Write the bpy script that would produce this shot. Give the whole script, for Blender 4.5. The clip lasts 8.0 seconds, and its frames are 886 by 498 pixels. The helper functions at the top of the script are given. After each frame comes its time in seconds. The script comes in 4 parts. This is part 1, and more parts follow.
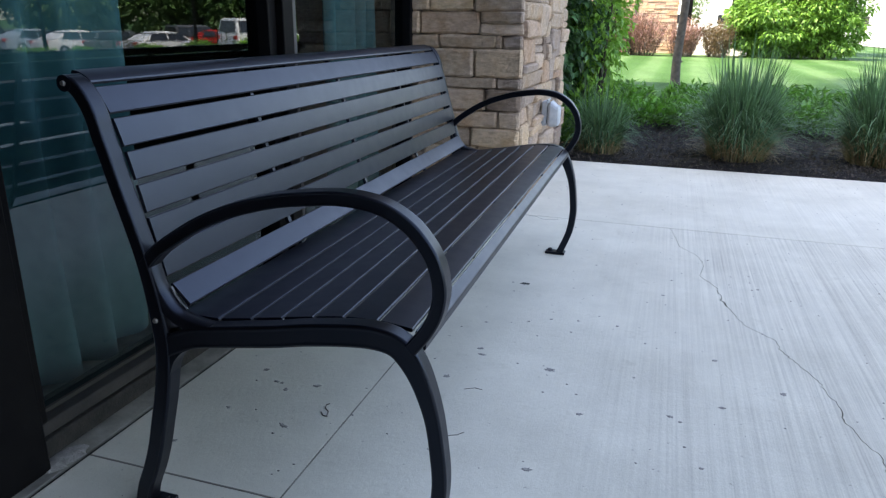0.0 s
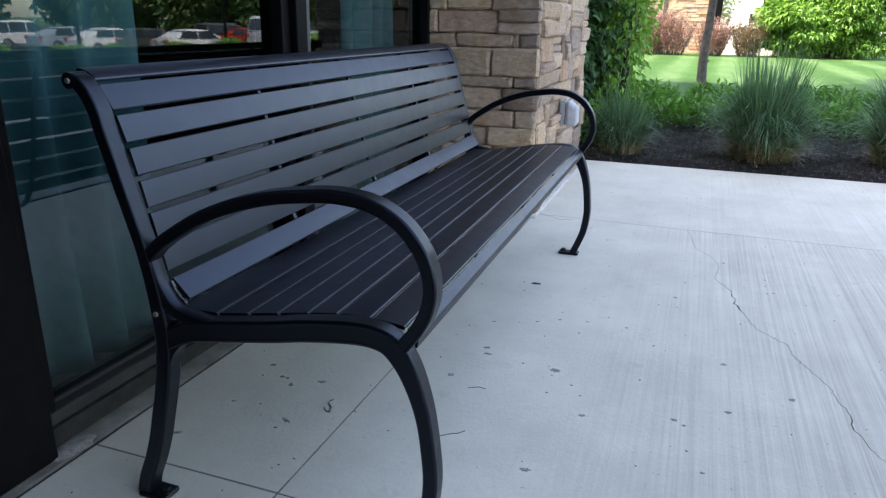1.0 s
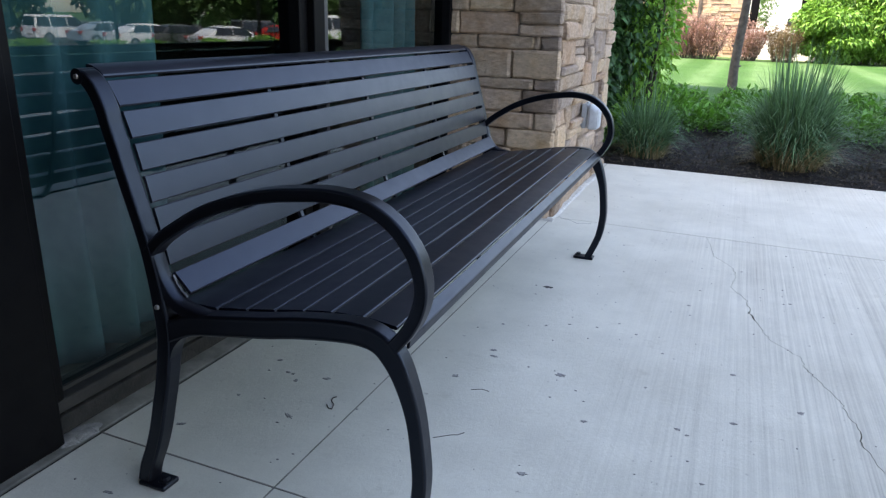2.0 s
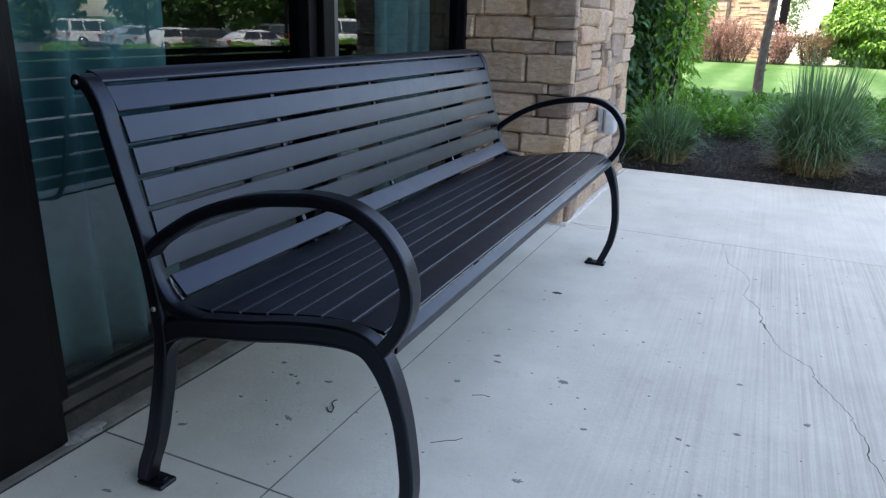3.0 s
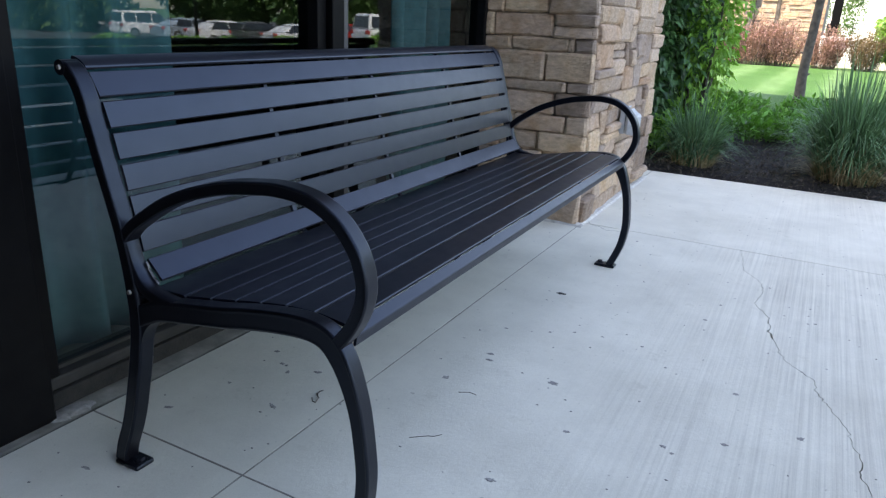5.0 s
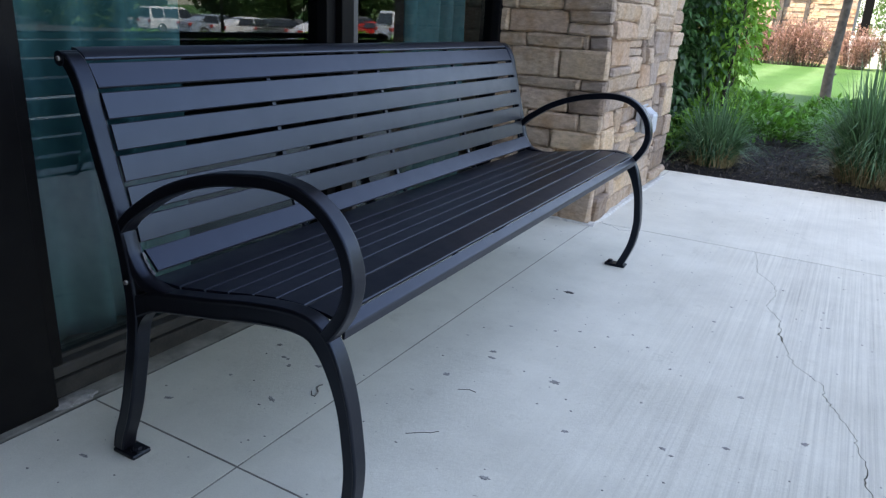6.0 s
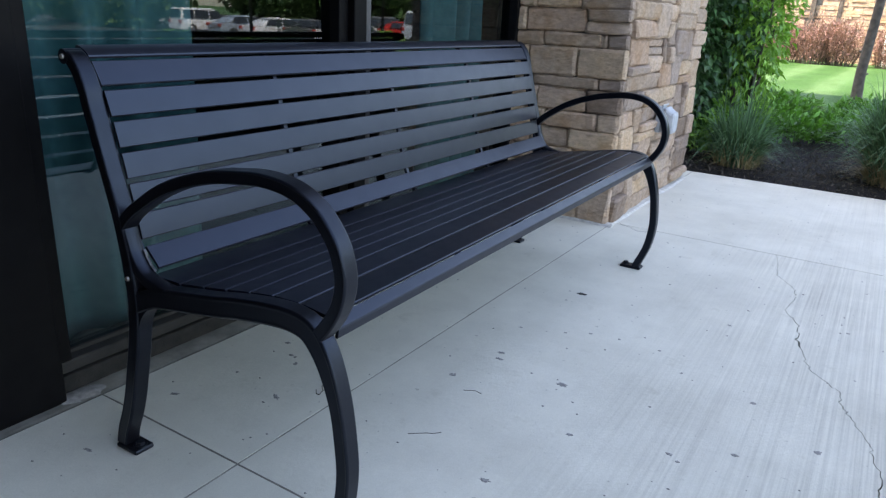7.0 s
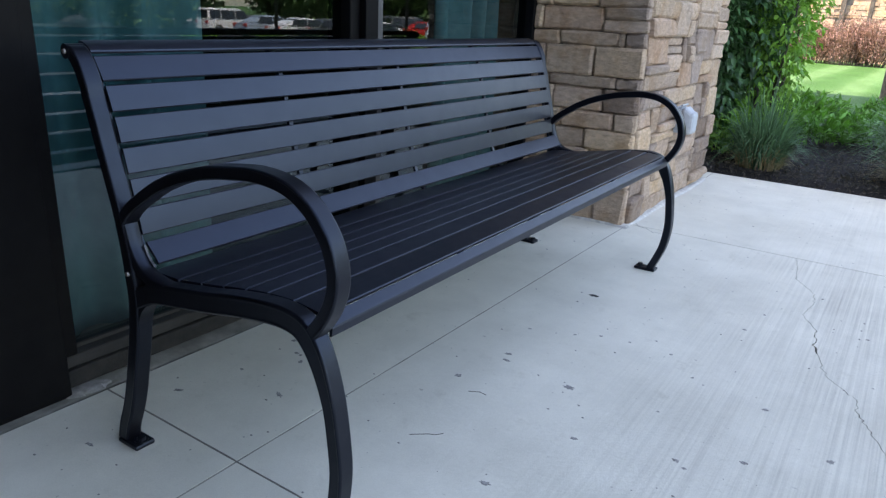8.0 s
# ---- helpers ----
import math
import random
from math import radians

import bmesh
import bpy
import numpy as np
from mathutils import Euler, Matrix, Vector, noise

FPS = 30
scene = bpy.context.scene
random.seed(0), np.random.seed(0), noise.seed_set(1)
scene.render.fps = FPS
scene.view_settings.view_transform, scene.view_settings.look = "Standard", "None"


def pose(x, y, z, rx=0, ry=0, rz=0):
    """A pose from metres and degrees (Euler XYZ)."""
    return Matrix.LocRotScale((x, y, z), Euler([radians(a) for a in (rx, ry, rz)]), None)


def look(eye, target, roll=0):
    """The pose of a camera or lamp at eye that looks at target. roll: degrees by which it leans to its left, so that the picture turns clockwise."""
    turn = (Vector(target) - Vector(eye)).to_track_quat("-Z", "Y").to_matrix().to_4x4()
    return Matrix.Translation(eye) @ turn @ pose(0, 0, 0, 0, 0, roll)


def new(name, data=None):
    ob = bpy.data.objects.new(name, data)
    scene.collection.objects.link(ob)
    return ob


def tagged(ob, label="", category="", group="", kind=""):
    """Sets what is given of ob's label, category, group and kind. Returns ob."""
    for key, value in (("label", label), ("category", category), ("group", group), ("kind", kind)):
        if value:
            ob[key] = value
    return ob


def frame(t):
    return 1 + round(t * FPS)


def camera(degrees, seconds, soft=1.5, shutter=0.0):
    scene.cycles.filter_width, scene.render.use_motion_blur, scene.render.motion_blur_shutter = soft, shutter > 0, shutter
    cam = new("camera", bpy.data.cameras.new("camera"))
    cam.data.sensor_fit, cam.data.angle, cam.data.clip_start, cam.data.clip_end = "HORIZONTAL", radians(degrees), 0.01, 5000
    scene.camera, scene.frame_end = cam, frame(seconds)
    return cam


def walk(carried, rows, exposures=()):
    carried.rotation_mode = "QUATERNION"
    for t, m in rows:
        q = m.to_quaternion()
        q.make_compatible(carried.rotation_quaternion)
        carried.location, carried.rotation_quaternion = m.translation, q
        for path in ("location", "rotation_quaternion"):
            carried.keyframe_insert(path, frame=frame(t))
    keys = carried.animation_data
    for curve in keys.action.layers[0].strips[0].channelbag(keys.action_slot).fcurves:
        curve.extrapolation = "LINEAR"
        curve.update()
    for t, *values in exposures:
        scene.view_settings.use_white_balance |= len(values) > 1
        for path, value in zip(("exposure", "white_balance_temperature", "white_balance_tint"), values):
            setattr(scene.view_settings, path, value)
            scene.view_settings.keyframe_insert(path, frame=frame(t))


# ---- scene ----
cam = camera(65.0, 8.0, soft=1.3)
PATH = [
    (0, (-0.053, 0.115, 0.901), (-0.623, 1.929, 0.283), 0.9),
    (0.5, (-0.028, 0.12, 0.902), (-0.634, 1.923, 0.282), 0.9),
    (1, (-0.004, 0.128, 0.903), (-0.642, 1.918, 0.28), 1.0),
    (1.5, (0.02, 0.136, 0.905), (-0.654, 1.912, 0.279), 1.5),
    (3, (0.097, 0.169, 0.914), (-0.679, 1.905, 0.296), 1.7),
    (3.5, (0.124, 0.183, 0.917), (-0.681, 1.906, 0.298), 1.7),
    (4, (0.15, 0.199, 0.918), (-0.681, 1.909, 0.297), 2.1),
    (4.5, (0.178, 0.213, 0.915), (-0.674, 1.911, 0.291), 2.4),
    (6, (0.243, 0.257, 0.906), (-0.682, 1.912, 0.269), 3.0),
    (6.5, (0.262, 0.273, 0.906), (-0.697, 1.908, 0.267), 2.9),
    (7, (0.279, 0.292, 0.903), (-0.709, 1.909, 0.263), 2.8),
    (7.5, (0.293, 0.311, 0.899), (-0.723, 1.91, 0.258), 2.6),
    (8, (0.304, 0.329, 0.896), (-0.737, 1.911, 0.254), 2.8),
]
walk(cam, [(t, look(eye, target, roll)) for t, eye, target, roll in PATH], [(0.0, 2.80, 8000, 17), (8.0, 2.88, 8000, 17)])

# ---- world, sun ----
SUN_FROM = Vector((-0.80, -0.60, 0.0)).normalized()
SUN_UP = radians(55)
world = bpy.data.worlds.new("sky")
scene.world = world
world.use_nodes = True
wn = world.node_tree
sky = wn.nodes.new("ShaderNodeTexSky")
sky.sky_type, sky.sun_disc = "NISHITA", False
sky.sun_elevation, sky.sun_rotation = SUN_UP, math.atan2(SUN_FROM.x, SUN_FROM.y) % (2 * math.pi)
sky.air_density, sky.dust_density, sky.ozone_density = 1.0, 1.3, 1.0
wn.nodes["Background"].inputs["Strength"].default_value = 0.15
wn.links.new(sky.outputs[0], wn.nodes["Background"].inputs["Color"])
sun_data = bpy.data.lights.new("sun", "SUN")
sun_data.energy, sun_data.angle, sun_data.color = 2.3, radians(0.5), (1.0, 0.95, 0.87)
sun = new("sun", sun_data)
sun.matrix_world = look(SUN_FROM * math.cos(SUN_UP) * 40 + Vector((0, 0, math.sin(SUN_UP) * 40)), (0, 0, 0))


# ---- materials ----
def mat(name, color, rough=0.6, metal=0.0, spec=0.5):
    m = bpy.data.materials.new(name)
    m.use_nodes = True
    b = m.node_tree.nodes["Principled BSDF"]
    b.inputs["Base Color"].default_value = (*color, 1)
    b.inputs["Roughness"].default_value = rough
    b.inputs["Metallic"].default_value = metal
    b.inputs["Specular IOR Level"].default_value = spec
    return m


class Nodes:
    """Short hand for a material's nodes."""

    def __init__(self, m):
        self.t = m.node_tree
        self.b = self.t.nodes["Principled BSDF"]

    def add(self, kind, **values):
        n = self.t.nodes.new(kind)
        for k, v in values.items():
            n.inputs[k].default_value = v
        return n

    def link(self, a, b):
        self.t.links.new(a, b)

    def coords(self, scale=(1, 1, 1), world_space=False):
        if world_space:
            src = self.t.nodes.new("ShaderNodeNewGeometry").outputs["Position"]
        else:
            src = self.t.nodes.new("ShaderNodeTexCoord").outputs["Object"]
        mp = self.t.nodes.new("ShaderNodeMapping")
        mp.inputs["Scale"].default_value = scale
        self.link(src, mp.inputs["Vector"])
        return mp.outputs[0]

    def noise(self, scale, detail=4, stretch=(1, 1, 1), rough=0.55, world_space=False):
        n = self.add("ShaderNodeTexNoise", Scale=scale, Detail=detail, Roughness=rough)
        self.link(self.coords(stretch, world_space), n.inputs["Vector"])
        return n.outputs["Fac"]

    def ramp(self, fac, stops):
        r = self.t.nodes.new("ShaderNodeValToRGB")
        els = r.color_ramp.elements
        while len(els) < len(stops):
            els.new(0.5)
        for e, (p, c) in zip(els, stops):
            e.position = p
            e.color = (*c, 1) if len(c) == 3 else c
        self.link(fac, r.inputs["Fac"])
        return r.outputs["Color"]

    def mix(self, a, b, fac, mode="MIX"):
        n = self.t.nodes.new("ShaderNodeMix")
        n.data_type, n.blend_type = "RGBA", mode
        for value, socket in ((fac, n.inputs[0]), (a, n.inputs[6]), (b, n.inputs[7])):
            if isinstance(value, (int, float)):
                socket.default_value = value
            elif isinstance(value, tuple):
                socket.default_value = (*value, 1)
            else:
                self.link(value, socket)
        return n.outputs[2]

    def random(self):
        return self.t.nodes.new("ShaderNodeObjectInfo").outputs["Random"]

    def island(self):
        return self.t.nodes.new("ShaderNodeNewGeometry").outputs["Random Per Island"]

    def color(self, socket):
        self.link(socket, self.b.inputs["Base Color"])

    def rough(self, socket):
        self.link(socket, self.b.inputs["Roughness"])

    def bump(self, height, strength=0.3, distance=0.01):
        n = self.add("ShaderNodeBump", Strength=strength, Distance=distance)
        self.link(height, n.inputs["Height"])
        self.link(n.outputs[0], self.b.inputs["Normal"])


def g(v):
    return (v, v, v)


def make_paint():
    m = mat("bench paint", (0.007, 0.007, 0.010), 0.40, 0.0, 0.50)
    n = Nodes(m)
    n.b.inputs["Specular Tint"].default_value = (0.55, 0.72, 1.0, 1)
    n.color(n.ramp(n.noise(9, 5, world_space=True), [(0.3, (0.005, 0.005, 0.0075)), (0.7, (0.009, 0.0085, 0.012))]))
    n.rough(n.ramp(n.noise(25, 6, world_space=True), [(0.3, g(0.37)), (0.72, g(0.44))]))
    n.bump(n.noise(140, 4, world_space=True), 0.06, 0.001)
    return m


def make_cast():
    m = mat("cast frame paint", (0.005, 0.005, 0.007), 0.38, 0.0, 0.36)
    n = Nodes(m)
    n.b.inputs["Specular Tint"].default_value = (0.55, 0.72, 1.0, 1)
    n.color(n.ramp(n.noise(14, 6, world_space=True), [(0.3, (0.003, 0.003, 0.0045)), (0.72, (0.006, 0.0055, 0.007))]))
    n.rough(n.ramp(n.noise(40, 6, world_space=True), [(0.3, g(0.33)), (0.72, g(0.43))]))
    n.bump(n.noise(180, 4, world_space=True), 0.12, 0.001)
    return m


def make_concrete():
    m = mat("concrete", (0.5, 0.5, 0.48), 0.85, 0.0, 0.3)
    n = Nodes(m)
    base = n.ramp(n.noise(3.0, 9, world_space=True, rough=0.68), [(0.32, (0.545, 0.527, 0.452)), (0.68, (0.655, 0.633, 0.543))])
    blotch = n.ramp(n.noise(1.1, 6, world_space=True, rough=0.6), [(0.34, (0.93, 0.925, 0.91)), (0.62, g(1.03))])
    base = n.mix(base, blotch, 0.8, "MULTIPLY")
    # the broom marks are strong on the open side and worn away by the building
    sep = n.add("ShaderNodeSeparateXYZ")
    n.link(n.coords((1, 1, 1), True), sep.inputs[0])
    worn = n.add("ShaderNodeMapRange")
    worn.inputs["From Min"].default_value, worn.inputs["From Max"].default_value = -0.30, 0.32
    worn.inputs["To Min"].default_value, worn.inputs["To Max"].default_value = 0.05, 0.95
    n.link(sep.outputs[0], worn.inputs["Value"])
    # the outer row of slabs has a finer, fainter finish
    row = n.add("ShaderNodeMapRange")
    row.inputs["From Min"].default_value, row.inputs["From Max"].default_value = 3.428, 3.432
    row.inputs["To Min"].default_value, row.inputs["To Max"].default_value = 1.0, 0.42
    n.link(sep.outputs[1], row.inputs["Value"])
    finish = n.add("ShaderNodeMath")
    finish.operation = "MULTIPLY"
    n.link(worn.outputs[0], finish.inputs[0])
    n.link(row.outputs[0], finish.inputs[1])
    drift = n.add("ShaderNodeMapRange")
    drift.inputs["From Min"].default_value, drift.inputs["From Max"].default_value = 0.32, 0.62
    drift.inputs["To Min"].default_value, drift.inputs["To Max"].default_value = 0.35, 1.1
    n.link(n.noise(3.2, 5, (1, 0.6, 1), 0.65, True), drift.inputs["Value"])
    brush = n.add("ShaderNodeMath")
    brush.operation = "MULTIPLY"
    n.link(finish.outputs[0], brush.inputs[0])
    n.link(drift.outputs[0], brush.inputs[1])
    streak = n.ramp(n.noise(10, 8, (1, 0.02, 1), 0.66, True), [(0.26, (0.79, 0.77, 0.765)), (0.5, g(0.95)), (0.74, g(1.02))])
    c = n.mix(base, streak, brush.outputs[0], "MULTIPLY")
    fine = n.ramp(n.noise(95, 5, (1, 0.010, 1), 0.7, True), [(0.32, g(0.70)), (0.58, g(1.04))])
    c = n.mix(c, fine, brush.outputs[0], "MULTIPLY")
    smear = n.ramp(n.noise(9, 5, world_space=True, rough=0.7), [(0.30, (0.72, 0.70, 0.67)), (0.40, (1, 1, 1))])
    c = n.mix(c, smear, 0.35, "MULTIPLY")
    smudge = n.ramp(n.noise(16, 6, (1, 0.6, 1), 0.75, True), [(0.66, (1, 1, 1)), (0.74, (0.74, 0.72, 0.70))])
    c = n.mix(c, smudge, 0.7, "MULTIPLY")
    pits = n.ramp(n.noise(55, 3, world_space=True), [(0.25, g(0.45)), (0.315, g(1.0))])
    c = n.mix(c, pits, 0.6, "MULTIPLY")
    speck = n.ramp(n.noise(330, 3, world_space=True), [(0.3, g(0.86)), (0.62, g(1.05))])
    c = n.mix(c, speck, 0.4, "MULTIPLY")
    n.color(c)
    n.bump(n.noise(85, 7, (1, 0.7, 1), 0.72, True), 0.32, 0.004)
    return m


def make_stone(name, dark, light):
    m = mat(name, light, 0.9, 0.0, 0.2)
    n = Nodes(m)
    mid = tuple((a + b) / 2 for a, b in zip(dark, light))
    tone = n.ramp(n.random(), [(0.0, dark), (0.2, (mid[0] * 0.92, mid[1] * 0.96, mid[2] * 1.04)), (0.45, (light[0], light[1] * 0.96, light[2] * 0.86)), (0.65, mid), (0.8, light), (1.0, (mid[0] * 1.05, mid[1] * 0.93, mid[2] * 0.85))])
    grain = n.ramp(n.noise(30, 8, (1, 1, 2.2), 0.65, True), [(0.28, g(0.55)), (0.7, g(1.12))])
    c = n.mix(tone, grain, 0.8, "MULTIPLY")
    stain = n.ramp(n.noise(7, 5, world_space=True, rough=0.65), [(0.32, (0.80, 0.66, 0.50)), (0.5, (1, 0.97, 0.92)), (0.68, (0.84, 0.84, 0.88))])
    c = n.mix(c, stain, 0.75, "MULTIPLY")
    vein = n.ramp(n.noise(22, 6, (1, 1, 3.0), 0.7, True), [(0.30, (0.62, 0.55, 0.48)), (0.42, (1, 1, 1))])
    n.color(n.mix(c, vein, 0.6, "MULTIPLY"))
    n.bump(n.noise(30, 11, (1, 1, 1.5), 0.76, True), 1.0, 0.022)
    return m


def make_leaf(name, dark, light, rough=0.5):
    m = mat(name, light, rough, 0.0, 0.4)
    n = Nodes(m)
    n.color(n.ramp(n.island(), [(0.0, dark), (0.75, light), (1.0, tuple(a * 1.25 for a in light))]))
    n.b.inputs["Transmission Weight"].default_value = 0.0
    tr = n.add("ShaderNodeBsdfTranslucent")
    tr.inputs["Color"].default_value = (light[0] * 1.15, light[1] * 1.2, light[2] * 0.8, 1)
    mx = n.add("ShaderNodeMixShader", Fac=0.3)
    out = n.t.nodes["Material Output"]
    n.link(n.b.outputs[0], mx.inputs[1])
    n.link(tr.outputs[0], mx.inputs[2])
    n.link(mx.outputs[0], out.inputs["Surface"])
    return m


def make_glass(name, tint, gloss, ior=1.5):
    """A coated pane: a tinted see-through layer and a mirror layer."""
    m = bpy.data.materials.new(name)
    m.use_nodes = True
    t = m.node_tree
    t.nodes.remove(t.nodes["Principled BSDF"])
    see = t.nodes.new("ShaderNodeBsdfTransparent")
    see.inputs["Color"].default_value = (*tint, 1)
    shine = t.nodes.new("ShaderNodeBsdfGlossy")
    shine.inputs["Roughness"].default_value = 0.0
    shine.inputs["Color"].default_value = (0.80, 0.93, 1.0, 1)
    fr = t.nodes.new("ShaderNodeFresnel")
    fr.inputs["IOR"].default_value = ior
    add = t.nodes.new("ShaderNodeMath")
    add.operation, add.use_clamp = "ADD", True
    add.inputs[1].default_value = gloss
    mx = t.nodes.new("ShaderNodeMixShader")
    t.links.new(fr.outputs[0], add.inputs[0])
    t.links.new(add.outputs[0], mx.inputs[0])
    t.links.new(see.outputs[0], mx.inputs[1])
    t.links.new(shine.outputs[0], mx.inputs[2])
    t.links.new(mx.outputs[0], t.nodes["Material Output"].inputs["Surface"])
    return m


def make_plain(name, dark, light, scale=8, rough=0.7, bump=0.2, dist=0.005, metal=0.0, spec=0.5):
    m = mat(name, light, rough, metal, spec)
    n = Nodes(m)
    n.color(n.ramp(n.noise(scale, 6, world_space=True), [(0.3, dark), (0.7, light)]))
    if bump:
        n.bump(n.noise(scale * 5, 5, world_space=True), bump, dist)
    return m


def make_lawn():
    m = mat("lawn", (0.1, 0.2, 0.04), 0.9, 0.0, 0.2)
    n = Nodes(m)
    w = n.add("ShaderNodeTexWave", Scale=0.36, Distortion=2.6, Detail=2.0)
    w.inputs["Detail Scale"].default_value = 0.6
    n.link(n.coords((1.0, -0.35, 0), True), w.inputs["Vector"])
    bands = n.ramp(w.outputs["Fac"], [(0.2, (0.042, 0.120, 0.028)), (0.62, (0.062, 0.150, 0.044)), (0.85, (0.088, 0.182, 0.066))])
    tuft = n.ramp(n.noise(60, 5, world_space=True), [(0.3, g(0.6)), (0.65, g(1.1))])
    patch = n.ramp(n.noise(0.9, 4, world_space=True), [(0.35, g(0.8)), (0.65, g(1.1))])
    mown = n.ramp(n.noise(3.2, 6, (1.0, 0.45, 1), 0.7, True), [(0.34, (0.74, 0.80, 0.70)), (0.52, g(1.0)), (0.70, (1.32, 1.22, 1.35))])
    n.color(n.mix(n.mix(n.mix(bands, tuft, 0.8, "MULTIPLY"), patch, 0.6, "MULTIPLY"), mown, 0.75, "MULTIPLY"))
    n.bump(n.noise(90, 4, world_space=True), 0.8, 0.03)
    return m


PAINT = make_paint()
CAST = make_cast()
CONCRETE = make_concrete()
STONE = make_stone("pillar stone", (0.30, 0.222, 0.175), (0.69, 0.54, 0.43))
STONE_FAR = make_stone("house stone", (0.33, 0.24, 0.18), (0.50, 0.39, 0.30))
FOOTING = make_plain("stained footing concrete", (0.11, 0.105, 0.088), (0.30, 0.285, 0.245), 9, 0.9, 0.5, 0.004)
BEAD = make_plain("pale bead mortar", (0.38, 0.37, 0.34), (0.62, 0.60, 0.55), 45, 0.95, 0.6, 0.005)
MORTAR_PALE = make_plain("pale mortar", (0.20, 0.19, 0.18), (0.34, 0.33, 0.31), 60, 0.95, 0.6, 0.006)
MORTAR = make_plain("mortar", (0.13, 0.115, 0.10), (0.2, 0.18, 0.16), 40, 0.95)
SHADE_BROWN = make_plain("brown shade canopy", (0.10, 0.08, 0.065), (0.16, 0.13, 0.105), 6, 0.7)
BRONZE = make_plain("dark bronze aluminium", (0.0022, 0.0022, 0.003), (0.0045, 0.0045, 0.005), 20, 0.5, 0.03, 0.001, 0.0, 0.08)
STEEL = mat("grey anodised strip", (0.07, 0.07, 0.075), 0.45, 0.5)
BOLT = mat("bare bolt steel", (0.30, 0.29, 0.28), 0.45, 0.7)
GLASS = make_glass("coated window glass", (0.26, 0.44, 0.46), 0.025)
GASKET = mat("black rubber", (0.008, 0.008, 0.008), 0.7)
CURTAIN = make_plain("teal curtain", (0.165, 0.272, 0.288), (0.22, 0.342, 0.352), 30, 0.9, 0.1, 0.002)
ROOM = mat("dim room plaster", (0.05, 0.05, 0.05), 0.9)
SILL = make_plain("dirty dark sill", (0.003, 0.003, 0.003), (0.017, 0.0155, 0.0135), 22, 0.9, 0.5, 0.004)
RAIL_GREY = make_plain("weathered rail", (0.007, 0.007, 0.007), (0.022, 0.021, 0.020), 12, 0.85)
BOX_GREY = make_plain("grey cast metal", (0.30, 0.325, 0.35), (0.40, 0.425, 0.45), 30, 0.5)
MULCH = make_plain("dark mulch", (0.006, 0.0055, 0.006), (0.016, 0.014, 0.0145), 60, 0.95, 0.8, 0.02)
CHIP = make_leaf("mulch chips", (0.006, 0.005, 0.005), (0.105, 0.090, 0.086), 0.95)
LAWN = make_lawn()
ASPHALT = make_plain("asphalt", (0.032, 0.032, 0.034), (0.05, 0.05, 0.05), 3, 0.9, 0.3)
BLADE = make_leaf("blue-green grass blade", (0.010, 0.034, 0.020), (0.105, 0.215, 0.112))
STRAW = make_leaf("straw blade", (0.13, 0.105, 0.06), (0.36, 0.285, 0.165))
LEAF_VINE = make_leaf("dark shrub leaf", (0.010, 0.040, 0.019), (0.074, 0.180, 0.070), 0.34)
LEAF_YOUNG = make_leaf("young shrub leaf", (0.06, 0.18, 0.026), (0.21, 0.43, 0.07), 0.45)
LEAF_LOW = make_leaf("perennial leaf", (0.006, 0.032, 0.005), (0.085, 0.245, 0.034))
LEAF_HEDGE = make_leaf("bright hedge leaf", (0.025, 0.095, 0.014), (0.15, 0.32, 0.055))
LEAF_RED = make_leaf("red barberry leaf", (0.11, 0.062, 0.05), (0.32, 0.185, 0.172))
LEAF_BROWN = make_leaf("brown shrub leaf", (0.06, 0.05, 0.025), (0.16, 0.11, 0.06))
LEAF_TREE = make_leaf("tree leaf", (0.028, 0.072, 0.018), (0.085, 0.17, 0.05))
BARK = make_plain("grey bark", (0.036, 0.031, 0.027), (0.115, 0.10, 0.086), 14, 0.95, 0.6, 0.01)
WHITE = make_plain("white paint", (0.72, 0.72, 0.70), (0.8, 0.8, 0.78), 5, 0.6, 0.05)
DARKGLASS = mat("dark window glass", (0.02, 0.025, 0.03), 0.08)
TYRE = mat("tyre rubber", (0.02, 0.02, 0.02), 0.8)
RIM = mat("alloy rim", (0.5, 0.5, 0.52), 0.3, 0.8)
TAIL = mat("red lamp glass", (0.45, 0.02, 0.02), 0.25)
STAIN = make_plain("dark gum", (0.13, 0.125, 0.118), (0.33, 0.32, 0.30), 140, 0.9)


# ---- builders ----
def part(name, bm, material, parent=None, label="", smooth=False):
    me = bpy.data.meshes.new(name)
    bm.normal_update()
    bm.to_mesh(me)
    bm.free()
    if smooth:
        for p in me.polygons:
            p.use_smooth = True
    me.materials.append(material)
    ob = new(name, me)
    ob.parent = parent
    if label:
        ob["label"] = label
    return ob


def raw(name, verts, faces, material, parent=None, label=""):
    me = bpy.data.meshes.new(name)
    me.from_pydata([tuple(v) for v in verts], [], [tuple(f) for f in faces])
    me.update()
    me.materials.append(material)
    ob = new(name, me)
    ob.parent = parent
    if label:
        ob["label"] = label
    return ob


def thing(name, label, category, at=(0, 0, 0), group="", kind=""):
    ob = new(name)
    ob.location = at
    ob.empty_display_size = 0.1
    return tagged(ob, label, category, group, kind)


